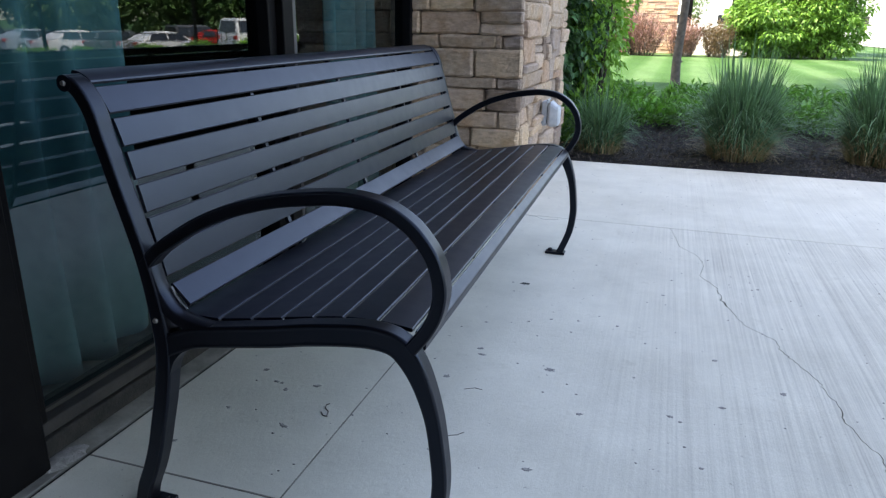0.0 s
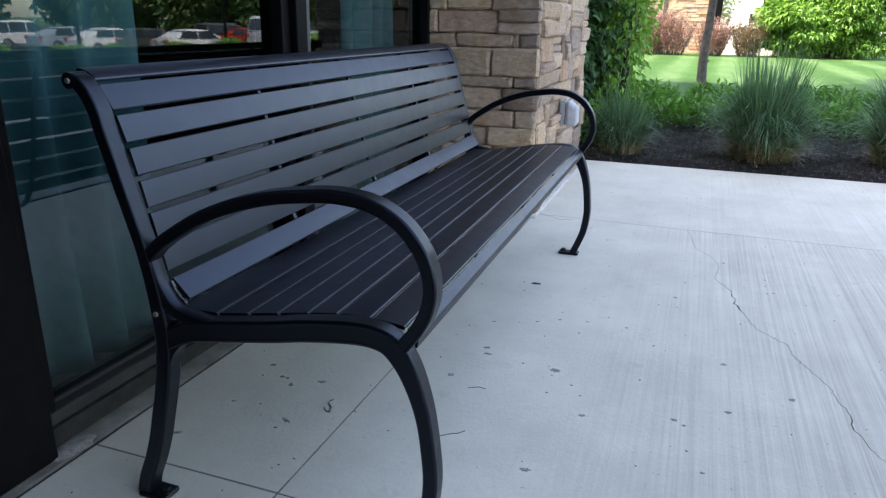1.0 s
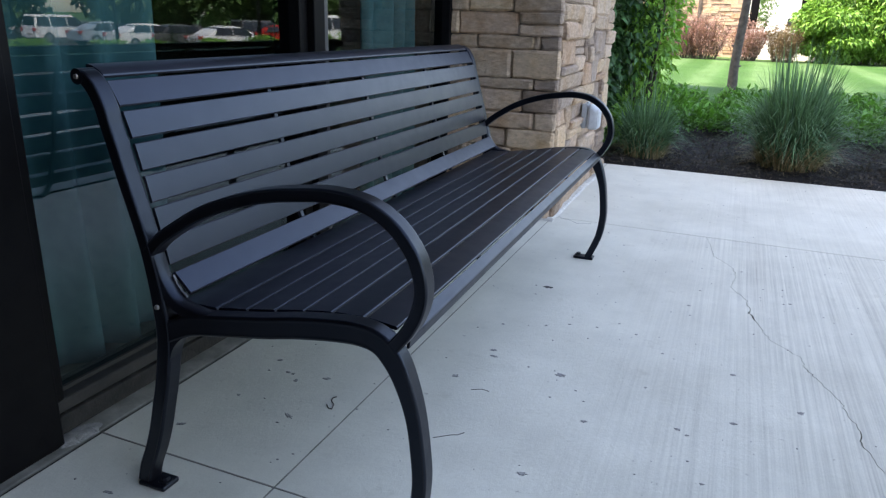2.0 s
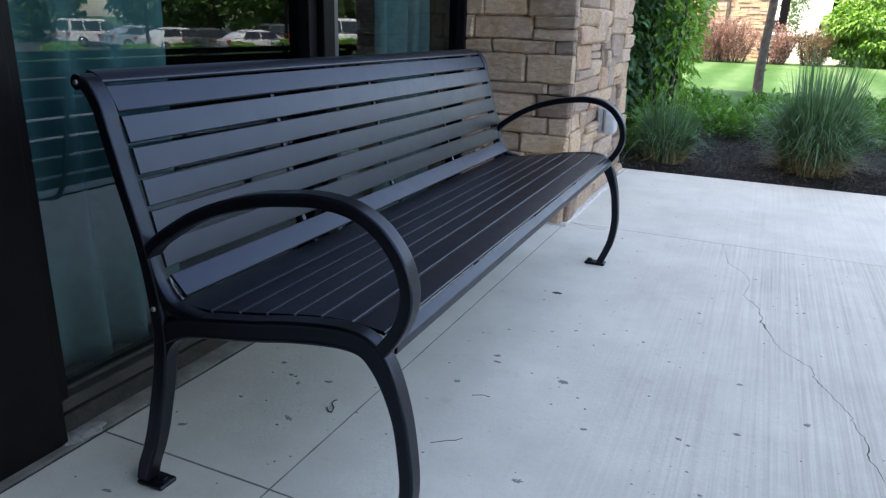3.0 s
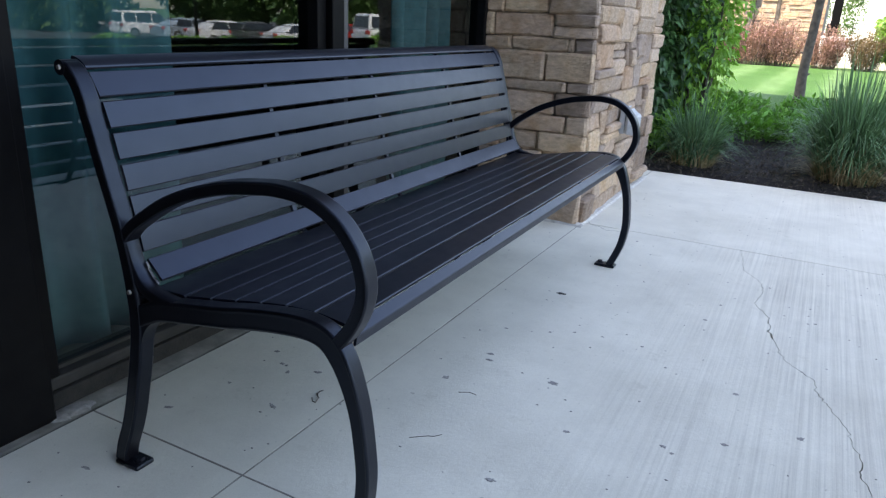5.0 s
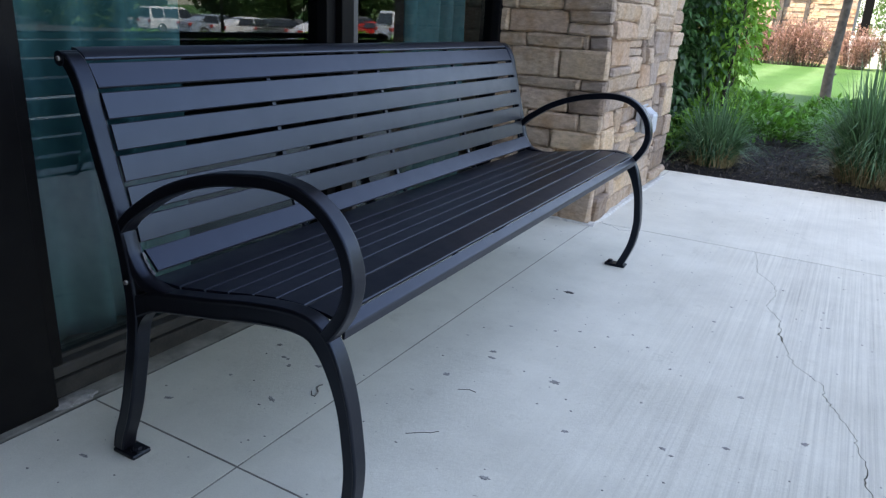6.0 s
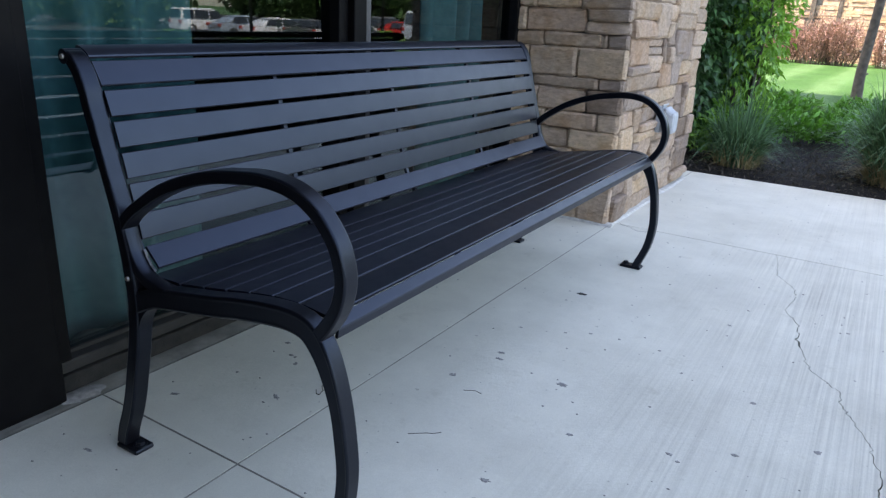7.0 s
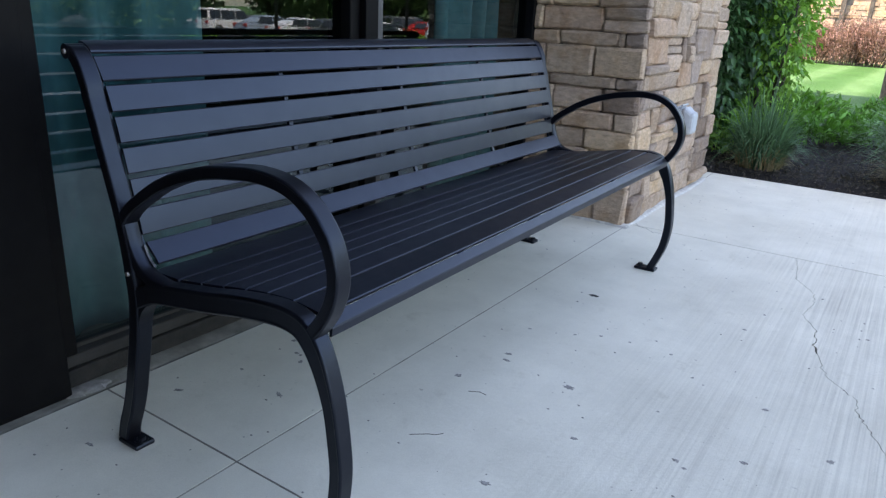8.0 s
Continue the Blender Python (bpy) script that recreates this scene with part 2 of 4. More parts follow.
def box(bm, lo, hi, bevel=0.0):
    lo, hi = Vector(lo), Vector(hi)
    r = bmesh.ops.create_cube(bm, size=1.0, matrix=Matrix.Translation((lo + hi) / 2) @ Matrix.Diagonal((*(hi - lo), 1)))
    if bevel:
        edges = list({e for v in r["verts"] for e in v.link_edges})
        bmesh.ops.bevel(bm, geom=edges, offset=bevel, segments=2, affect="EDGES", profile=0.5)
    return r["verts"]


def boxed(lo, hi, bevel=0.0):
    bm = bmesh.new()
    box(bm, lo, hi, bevel)
    return bm


def cylinder(bm, a, b, r1, r2=None, seg=16):
    a, b = Vector(a), Vector(b)
    d = b - a
    m = Matrix.Translation((a + b) / 2) @ d.to_track_quat("Z", "Y").to_matrix().to_4x4()
    bmesh.ops.create_cone(bm, cap_ends=True, segments=seg, radius1=r1, radius2=r1 if r2 is None else r2, depth=d.length, matrix=m)


def spline(points, steps=6):
    """Catmull-Rom through the points."""
    p = [Vector(q) for q in points]
    p = [2 * p[0] - p[1]] + p + [2 * p[-1] - p[-2]]
    out = []
    for i in range(1, len(p) - 2):
        for k in range(steps):
            t = k / steps
            a, b, c, d = p[i - 1:i + 3]
            out.append(0.5 * ((2 * b) + (c - a) * t + (2 * a - 5 * b + 4 * c - d) * t * t + (3 * b - a - 3 * c + d) * t ** 3))
    out.append(p[-2])
    return out


def sweep_xz(bm, points, y, section, taper=None):
    """Sweep a section (across, along y) along a line of (x, z) at the given y."""
    line = [Vector((q[0], q[1])) for q in points]
    rings = []
    for i, q in enumerate(line):
        d = (line[min(i + 1, len(line) - 1)] - line[max(i - 1, 0)]).normalized()
        n = Vector((-d.y, d.x))
        k = 1.0 if taper is None else taper(i / (len(line) - 1))
        rings.append([bm.verts.new((q.x + n.x * u * k, y + v, q.y + n.y * u * k)) for u, v in section])
    m = len(section)
    for a, b in zip(rings, rings[1:]):
        for j in range(m):
            bm.faces.new((a[j], a[(j + 1) % m], b[(j + 1) % m], b[j]))
    bm.faces.new(rings[0][::-1])
    bm.faces.new(rings[-1])


# ---- ground and setting ----
def smooth_step(a, b, v):
    t = min(1.0, max(0.0, (v - a) / (b - a)))
    return t * t * (3 - 2 * t)


def ground_z(x, y):
    rise = 0.25 * smooth_step(5.2, 9.0, y) * (1 - smooth_step(6, 14, x))
    fall = -1.22 * smooth_step(7, 26, x)
    under = -0.10 * (1 - smooth_step(4.95, 5.15, y)) * (1 - smooth_step(4.2, 4.6, x))
    return rise + fall + under - 0.03


def ground_grid(xs, ys, lift, material, name, bumpy=0.0):
    verts = [(x, y, ground_z(x, y) + lift + (bumpy * noise.noise((x * 6, y * 6, 3.1)) if bumpy else 0)) for y in ys for x in xs]
    w = len(xs)
    faces = [(j * w + i, j * w + i + 1, (j + 1) * w + i + 1, (j + 1) * w + i) for j in range(len(ys) - 1) for i in range(w - 1)]
    return raw(name, verts, faces, material)


def steps(*spans):
    out = []
    for a, b, n in spans:
        out += [a + (b - a) * i / n for i in range(n)]
    return out + [spans[-1][1]]


ground = ground_grid(steps((-400, -30, 10), (-30, -4, 13), (-4, 8, 48), (8, 30, 22), (30, 400, 10)),
                     steps((-400, -30, 10), (-30, 2, 16), (2, 12, 60), (12, 40, 28), (40, 500, 12)), 0.0, LAWN, "ground")
tagged(ground, "mown green lawn with lighter stripes, rising gently", "lawn", kind="structure")
lot = ground_grid(steps((4.25, 30, 30), (30, 110, 12)), steps((-60, 7.5, 30)), 0.03, ASPHALT, "road")
lot_far = ground_grid(steps((9.5, 30, 24), (30, 110, 12)), steps((7.5, 110, 40)), 0.03, ASPHALT, "road")
tagged(lot_far, "dark asphalt car park with parked cars", "car park", kind="structure")
tagged(lot, "dark asphalt car park beyond the patio", "car park", kind="structure")
bed = ground_grid(steps((-3.0, 4.2, 90)), steps((4.985, 7.6, 50)), 0.045, MULCH, "mulch_bed", 0.02)
tagged(bed, "bed of dark brown shredded bark mulch", "mulch", kind="structure")

pavement = thing("pavement", "light grey broom-finished concrete patio with joints and a crack", "pavement", kind="structure")
CRACK = [(0.022, 3.428), (0.035, 3.36), (0.050, 3.24), (0.060, 3.155), (0.097, 3.10), (0.142, 3.02), (0.151, 2.90), (0.137, 2.78), (0.170, 2.715), (0.192, 2.66), (0.198, 2.555),
         (0.222, 2.455), (0.240, 2.388), (0.275, 2.318), (0.336, 2.257), (0.342, 2.186), (0.370, 2.117), (0.394, 2.068), (0.414, 2.02), (0.422, 1.95), (0.436, 1.90),
         (0.440, 1.80), (0.462, 1.725), (0.480, 1.69), (0.482, 1.60), (0.52, 1.50), (0.53, 1.42), (0.58, 1.33), (0.60, 1.22), (0.64, 1.122)]


def slab(outline, parent, name="slab", top=0.0, depth=0.12):
    bm = bmesh.new()
    up = [bm.verts.new((x, y, top)) for x, y in outline]
    lo = [bm.verts.new((x, y, top - depth)) for x, y in outline]
    f = bm.faces.new(up)
    n = len(up)
    for i in range(n):
        bm.faces.new((up[i], lo[i], lo[(i + 1) % n], up[(i + 1) % n]))
    bmesh.ops.recalc_face_normals(bm, faces=bm.faces)
    bmesh.ops.triangulate(bm, faces=[f])
    return part(name, bm, CONCRETE, parent)


def rect(x0, y0, x1, y1, gap=0.0026):
    return [(x0 + gap, y0 + gap), (x1 - gap, y0 + gap), (x1 - gap, y1 - gap), (x0 + gap, y1 - gap)]


def jagged(points, step=0.011, amount=0.0050):
    """A broken line through the points: short steps that wander sideways and never turn back."""
    rnd = random.Random(4)
    out = []
    for a, b in zip(points, points[1:]):
        a, b = Vector(a), Vector(b)
        d = b - a
        n = max(2, int(d.length / step))
        across = Vector((-d.y, d.x)).normalized()
        for k in range(n):
            p = a + d * ((k + rnd.uniform(-0.2, 0.2)) / n if k else 0.0) + across * (rnd.uniform(-amount, amount) * (1.0 if k else 0.2) if out else 0.0)
            out.append((p.x, p.y))
    return out + [points[-1]]


YS = [-3.5, -1.2, 1.12, 3.43, 4.985]
for y0, y1 in zip(YS, YS[1:]):
    slab(rect(-1.165, y0, -0.70, y1), pavement)
    if y0 == 1.12:
        line = jagged(CRACK)
        slab([(-0.698, 1.122)] + [(x - 0.0008 - 0.0034 * max(0.0, noise.noise((x * 9, y * 9, 0.0))) - (0.004 if 2.49 < y < 2.56 else 0.0), y) for x, y in line][::-1] + [(-0.698, 3.428)], pavement)
        slab([(x + 0.0010, y) for x, y in line] + [(4.2, 1.122), (4.2, 3.428)], pavement)
    else:
        slab(rect(-0.70, y0, 4.2, y1), pavement)

# darker strips set back in the slab joints stand in for the gaps' shade
part("joint_shade", boxed((-0.7026, -3.5, -0.02), (-0.6974, 4.98, -0.0008)), FOOTING, pavement, "grey strip standing in for joint shade")
for y in YS[1:-1]:
    part("joint_shade", boxed((-1.165, y - 0.0026, -0.021), (4.2, y + 0.0026, -0.0013)), MORTAR, pavement, "dark grey strip standing in for joint shade")

# short hairline crack that runs from the pillar's foot to the joint
HAIR = jagged([(-0.70, 3.49), (-0.655, 3.425), (-0.61, 3.41), (-0.565, 3.365), (-0.53, 3.385), (-0.50, 3.395)], 0.012, 0.004)
raw("crack", [(x, y + k * 0.0016, 0.0008) for k in (-1, 1) for x, y in HAIR], [(i, i + 1, len(HAIR) + i + 1, len(HAIR) + i) for i in range(len(HAIR) - 1)], GASKET, pavement, "dark hairline crack")

# ---- building wall with its windows (x = -1.28 is the glass) ----
wall_w = thing("wall_west", "dark framed window wall of the building behind the bench", "wall", kind="structure")
part("footing", boxed((-1.60, -3.5, -0.12), (-1.176, 4.98, -0.002), 0.004), FOOTING, wall_w, "weathered stained concrete footing")
part("sealant", boxed((-1.175, -3.5, -0.06), (-1.166, 4.98, -0.007)), GASKET, wall_w, "dark joint sealant")
part("post", boxed((-1.40, 0.55, -0.003), (-1.20, 1.055, 3.2), 0.004), BRONZE, wall_w)
part("panel", boxed((-1.42, -3.5, -0.003), (-1.25, 0.55, 3.2), 0.003), BRONZE, wall_w)
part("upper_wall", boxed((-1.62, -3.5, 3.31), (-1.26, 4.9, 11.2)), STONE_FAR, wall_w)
part("parapet", boxed((-14.0, -14.0, 11.2), (-1.10, 4.95, 11.45), 0.02), BRONZE, wall_w)
part("side_wall", boxed((-14.0, 4.6, -0.1), (-1.30, 4.9, 11.2)), STONE_FAR, wall_w)
part("rear_wall", boxed((-14.0, -14.0, -0.1), (-13.7, 4.6, 11.2)), STONE_FAR, wall_w)
part("front_wall", boxed((-1.62, -14.0, -0.1), (-1.26, -3.5, 11.2)), STONE_FAR, wall_w)
part("end_wall", boxed((-13.7, -14.0, -0.1), (-1.62, -13.7, 11.2)), STONE_FAR, wall_w)


def window(name, y0, y1, label, first=0.045):
    w = thing(name, label, "window", kind="structure")
    fr = 0.045
    part("window_sill", boxed((-1.36, y0, 0.0), (-1.232, y1, 0.045), 0.004), SILL, w, "dirty dark sill")
    part("bottom_rail", boxed((-1.34, y0, 0.046), (-1.240, y1, 0.078), 0.006), RAIL_GREY, w, "weathered grey rail")
    part("top_rail", boxed((-1.34, y0, 2.45), (-1.235, y1, 2.55), 0.004), BRONZE, w)
    part("jamb", boxed((-1.34, y0, 0.078), (-1.24, y0 + first, 2.45), min(0.004, first / 3)), BRONZE, w)
    part("jamb", boxed((-1.34, y1 - fr, 0.078), (-1.24, y1, 2.45), 0.004), BRONZE, w)
    p = raw("pane", [(-1.28, y0 + first, 0.078), (-1.28, y1 - fr, 0.078), (-1.28, y1 - fr, 2.45), (-1.28, y0 + first, 2.45)], [(0, 1, 2, 3)], GLASS, w, "coated teal glass")
    p.visible_shadow = False
    part("gasket", boxed((-1.292, y0 + first, 0.0785), (-1.272, y1 - fr, 0.088)), GASKET, w)
    part("spandrel", boxed((-1.40, y0, 2.55), (-1.26, y1, 3.2)), BRONZE, w)
    return w


lump = bmesh.new()
bmesh.ops.create_icosphere(lump, subdivisions=3, radius=1.0, matrix=Matrix.Translation((-1.206, 1.095, -0.003)) @ Matrix.Diagonal((0.030, 0.060, 0.0075, 1)))
for v in lump.verts:
    v.co += Vector((0.008, 0.012, 0.003)) * noise.noise(v.co * 40)
part("mortar_patch", lump, MORTAR_PALE, wall_w, "rough pale mortar patch")
window("window_1", 1.056, 2.125, "tall dark bronze window with coated teal glass")
part("mullion", boxed((-1.35, 2.126, 0.0), (-1.215, 2.19, 2.55), 0.004), BRONZE, wall_w)
part("cover_strip", boxed((-1.33, 2.191, 0.0), (-1.225, 2.225, 2.55), 0.003), STEEL, wall_w, "grey metal strip")
window("window_2", 2.226, 3.375, "tall dark bronze window beside the stone pillar", 0.008)

# unseen canopy beside the building, added to darken the patio and bench reflections
canopy = thing("canopy", "unseen dark canopy added to shade the patio and bench", "canopy", kind="structure")
part("shade_eave", boxed((-1.25, -3.5, 3.05), (-0.30, 3.3, 3.30), 0.01), SHADE_BROWN, canopy)
part("shade_porch", boxed((-0.299, -3.5, 3.05), (1.3, 0.7, 3.30), 0.01), SHADE_BROWN, canopy)

# unseen dark wall behind the camera, added to block sun and sky light
block_s = thing("light_block_south", "unseen dark wall added to keep light off the patio", "wall", kind="structure")
part("dark_block", boxed((-1.25, -4.3, -0.12), (6.0, -3.52, 4.2)), BRONZE, block_s)

# room behind the glass
room = thing("interior", "dim room behind the window glass", "room", kind="structure")
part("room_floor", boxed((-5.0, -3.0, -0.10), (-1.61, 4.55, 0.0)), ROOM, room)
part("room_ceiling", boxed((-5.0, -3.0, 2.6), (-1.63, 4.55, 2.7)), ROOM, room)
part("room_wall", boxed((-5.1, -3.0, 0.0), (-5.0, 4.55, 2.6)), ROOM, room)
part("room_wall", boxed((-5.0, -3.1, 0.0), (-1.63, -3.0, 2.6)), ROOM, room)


def curtain(y0, y1, x, seed, hem=0.03):
    rnd = random.Random(seed)
    n = 110
    verts, faces = [], []
    ph = rnd.uniform(0, 6)
    zs = [hem, 0.5, 1.2, 2.5]
    for i in range(n + 1):
        u = i / n
        y = y0 + (y1 - y0) * u
        for k, z in enumerate(zs):
            wob = 0.038 * math.sin(u * (y1 - y0) * 42 + ph + 0.5 * math.sin(9 * u + k * 0.3)) + 0.008 * math.sin(u * 40 + k)
            verts.append((x + wob, y + 0.01 * math.sin(k * 2 + u * 5), z + (0.05 * smooth_step(0.7, 1.0, u) if k == 0 else 0)))
    for i in range(n):
        for k in range(3):
            a = i * 4 + k
            faces.append((a, a + 4, a + 5, a + 1))
    ob = raw("curtain", verts, faces, CURTAIN)
    for p in ob.data.polygons:
        p.use_smooth = True
    mod = ob.modifiers.new("thick", "SOLIDIFY")
    mod.thickness = 0.003
    tagged(ob, "teal grey hanging curtain in soft folds behind glass", "curtain", "curtains")


curtain(1.0, 1.68, -1.43, 1)
curtain(2.82, 3.30, -1.43, 2)


# ---- bench ----
def bench():
    b = thing("bench", "dark painted metal slatted bench with curved arms", "bench", (0, 0, 0))
    # the six upright slats follow one gentle curve; the lowest leans back to the seat
    BACK, px, pz = [], -0.951, 0.7935
    for lean in (30.0, 19.0, 15.0, 14.0, 13.5, 13.0):
        dx, dz = math.sin(radians(lean)), -math.cos(radians(lean))
        BACK += [(px, pz), (px + 0.0487 * dx, pz + 0.0487 * dz)]
        px, pz = px + 0.0576 * dx, pz + 0.0576 * dz
    BACK += [(-0.842, 0.463), (-0.8080, 0.4273)]
    SEAT = [(-0.832, 0.4075), (-0.754, 0.4085), (-0.749, 0.409), (-0.6895, 0.418), (-0.6845, 0.419), (-0.6305, 0.428), (-0.6255, 0.429), (-0.572, 0.438),
            (-0.567, 0.439), (-0.517, 0.446), (-0.512, 0.4465), (-0.457, 0.4485), (-0.452, 0.4485), (-0.397, 0.4420)]
    Y0, Y1 = 1.0555, 2.846

    def skew(x, y):
        # the seat is slightly shallower at its far end
        return 0.014 * max(0.0, (x + 0.86) / 0.5) * (y - Y0) / (Y1 - Y0)

    def slat(a, bb, bow=0.0, thick=0.0065):
        a, bb = Vector(a), Vector(bb)
        d = (bb - a).normalized()
        n = Vector((-d.y, d.x))
        if n.x < -0.2 or (abs(n.x) < 0.75 and n.y < 0):
            n = -n
        prof = []
        ts = (0.0, 0.035, 0.35, 0.65, 0.965, 1.0) if bow < 0.002 else (0.0, 0.04, 0.14, 0.24, 0.34, 0.44, 0.54, 0.64, 0.74, 0.84, 0.95, 1.0)
        k = len(ts) - 1
        for i, t in enumerate(ts):
            e = bow * 4 * t * (1 - t)
            dip = 0.0015 if i in (0, k) else 0.0
            prof.append(a + (bb - a) * t + n * (e - dip))
        prof += [p - n * (thick - (0.0025 if i in (0, k) else 0)) for i, p in reversed(list(enumerate(prof)))]
        bm = bmesh.new()
        r0 = [bm.verts.new((p.x, Y0, p.y)) for p in prof]
        r1 = [bm.verts.new((p.x - skew(p.x, Y1), Y1, p.y)) for p in prof]
        m = len(prof)
        for j in range(m):
            bm.faces.new((r0[j], r0[(j + 1) % m], r1[(j + 1) % m], r1[j]))
        bm.faces.new(r0[::-1])
        bm.faces.new(r1)
        bmesh.ops.recalc_face_normals(bm, faces=bm.faces)
        return bm

    part("slat", slat((-0.994, 0.8185), (-0.957, 0.801), 0.004), PAINT, b)
    for i in range(0, len(BACK), 2):
        part("slat", slat(BACK[i], BACK[i + 1], 0.0003), PAINT, b)
    for i in range(0, len(SEAT), 2):
        part("slat", slat(SEAT[i], SEAT[i + 1], 0.0003), PAINT, b)
    # front slat: a sloping face that folds down into a short lip
    fold = [(-0.3925, 0.4385), (-0.3910, 0.4395), (-0.3780, 0.4285), (-0.3750, 0.4255), (-0.3740, 0.4220), (-0.3757, 0.4085), (-0.3772, 0.4075),
            (-0.3807, 0.4078), (-0.3805, 0.4190), (-0.3925, 0.4325)]
    bm = bmesh.new()
    ends = [[bm.verts.new((x - skew(x, y), y, z)) for x, z in fold] for y in (Y0, Y1)]
    for j in range(len(fold)):
        k = (j + 1) % len(fold)
        bm.faces.new((ends[0][j], ends[0][k], ends[1][k], ends[1][j]))
    bm.faces.new(ends[0][::-1])
    bm.faces.new(ends[1])
    bmesh.ops.recalc_face_normals(bm, faces=bm.faces)
    part("slat", bm, PAINT, b, "folded front slat")

    # a cast bar with nearly flat faces and rounded edges
    w, h = 0.0170, 0.0122
    side = [(-h, -w + 0.0060), (-h, -w + 0.0040), (-h + 0.0010, -w + 0.0016), (-h + 0.0030, -w), (-h + 0.0042, -w + 0.0006), (-h + 0.0060, -w + 0.0006), (h - 0.0062, -w + 0.0006),
            (h - 0.0044, -w + 0.0006), (h - 0.0032, -w), (h - 0.0010, -w + 0.0014), (h, -w + 0.0036), (h, -w + 0.0052)]
    section = side + [(u, -v) for u, v in reversed(side)]
    UP = [(-0.981, 0.799), (-0.968, 0.797), (-0.951, 0.778), (-0.938, 0.750), (-0.930, 0.718), (-0.919, 0.680), (-0.9055, 0.630), (-0.888, 0.570), (-0.873, 0.515), (-0.862, 0.460),
          (-0.855, 0.41), (-0.851, 0.36), (-0.855, 0.31), (-0.866, 0.25), (-0.881, 0.19), (-0.894, 0.14), (-0.911, 0.09), (-0.930, 0.045), (-0.940, 0.008)]
    RAIL = [(-0.848, 0.352), (-0.820, 0.366), (-0.785, 0.380), (-0.71, 0.393), (-0.63, 0.406), (-0.57, 0.4180), (-0.50, 0.4280), (-0.45, 0.4305), (-0.415, 0.4225), (-0.392, 0.400),
            (-0.372, 0.362), (-0.354, 0.305), (-0.344, 0.24), (-0.340, 0.18), (-0.348, 0.11), (-0.364, 0.06), (-0.386, 0.008)]
    ARM = [(-0.869, 0.502), (-0.842, 0.530), (-0.802, 0.558), (-0.75, 0.589), (-0.69, 0.6145), (-0.62, 0.635), (-0.56, 0.6448), (-0.50, 0.650), (-0.44, 0.6425), (-0.395, 0.619),
           (-0.365, 0.586), (-0.350, 0.555), (-0.344, 0.52), (-0.350, 0.485), (-0.366, 0.452), (-0.390, 0.420)]
    # the castings are stouter at the lower upright and along the seat rail
    heavy = {"upright": lambda t: 1.0 + 0.30 * smooth_step(0.40, 0.60, t), "leg": lambda t: 1.62 - 0.56 * smooth_step(0.52, 0.72, t), "armrest": None}
    for y, side in ((1.0365, -1), (2.8660, 1)):
        for name, pts in (("upright", UP), ("leg", RAIL), ("armrest", ARM)):
            bm = bmesh.new()
            if side > 0:
                # the far casting is set slightly shallower
                pts = [(x - 0.014 * max(0.0, (x + 0.86) / 0.5), z) for x, z in pts]
            slim = {"upright": 1.0, "leg": 0.98, "armrest": 0.985}[name]
            sweep_xz(bm, spline(pts, 9), y, [(u * (0.92 if name == "armrest" else 1.0), v * slim) for u, v in section], heavy[name])
            bmesh.ops.recalc_face_normals(bm, faces=bm.faces)
            if name == "upright":
                cylinder(bm, (-0.979, y - 0.0172, 0.800), (-0.979, y + 0.0172, 0.800), 0.0135, seg=24)
            ob = part(name, bm, CAST, b, smooth=True)
            ob.data.set_sharp_from_angle(angle=radians(42))
        # curved gusset between backrest and seat
        bm = bmesh.new()
        sweep_xz(bm, spline([(-0.864, 0.50), (-0.848, 0.450), (-0.820, 0.414), (-0.775, 0.400), (-0.735, 0.397)], 8), y, [(-0.010, -0.0150), (0.006, -0.0150), (0.009, -0.012), (0.009, 0.012), (0.006, 0.0150), (-0.010, 0.0150)])
        bmesh.ops.recalc_face_normals(bm, faces=bm.faces)
        part("gusset", bm, CAST, b, smooth=True).data.set_sharp_from_angle(angle=radians(50))
        if side < 0:
            # paint rubbed off the gusset's upper edge
            bm = bmesh.new()
            sweep_xz(bm, spline([(-0.8395, 0.4585), (-0.8335, 0.4440), (-0.8240, 0.4310), (-0.8120, 0.4205)], 5), y + 0.0125, [(-0.0006, -0.0022), (0.0012, -0.0022), (0.0012, 0.0026), (-0.0006, 0.0026)],
                     lambda t: 0.4 + 1.1 * abs(math.sin(9 * t)))
            bmesh.ops.recalc_face_normals(bm, faces=bm.faces)
            part("worn_edge", bm, STEEL, b, "chipped paint showing pale metal")
        # solid web that rounds the inner corner of leg and rail
        bm = bmesh.new()
        arch = [(p[0], p[1]) for p in spline([(-0.848, 0.262), (-0.838, 0.310), (-0.823, 0.337), (-0.797, 0.357), (-0.745, 0.372)], 6)]
        web = [(-0.862, 0.262), *arch, (-0.745, 0.392), (-0.862, 0.380)]
        near = [bm.verts.new((u, y - 0.0150, v)) for u, v in web]
        away = [bm.verts.new((u, y + 0.0150, v)) for u, v in web]
        bm.faces.new(near)
        bm.faces.new(away[::-1])
        for k in range(len(web)):
            bm.faces.new((near[k], near[(k + 1) % len(web)], away[(k + 1) % len(web)], away[k]))
        bmesh.ops.recalc_face_normals(bm, faces=bm.faces)
        part("fillet", bm, CAST, b, smooth=True).data.set_sharp_from_angle(angle=radians(40))
        for lo, hi, hole in ((-0.951, -0.886, -0.901), (-0.456, -0.376, -0.438)):
            bm = bmesh.new()
            box(bm, (lo, y - 0.021, 0.0), (hi, y + 0.024, 0.011), 0.004)
            for v in bm.verts:
                v.co.z += 0.0015 * noise.noise(v.co * 60)
            foot = part("foot_plate", bm, CAST, b)
            bm = bmesh.new()
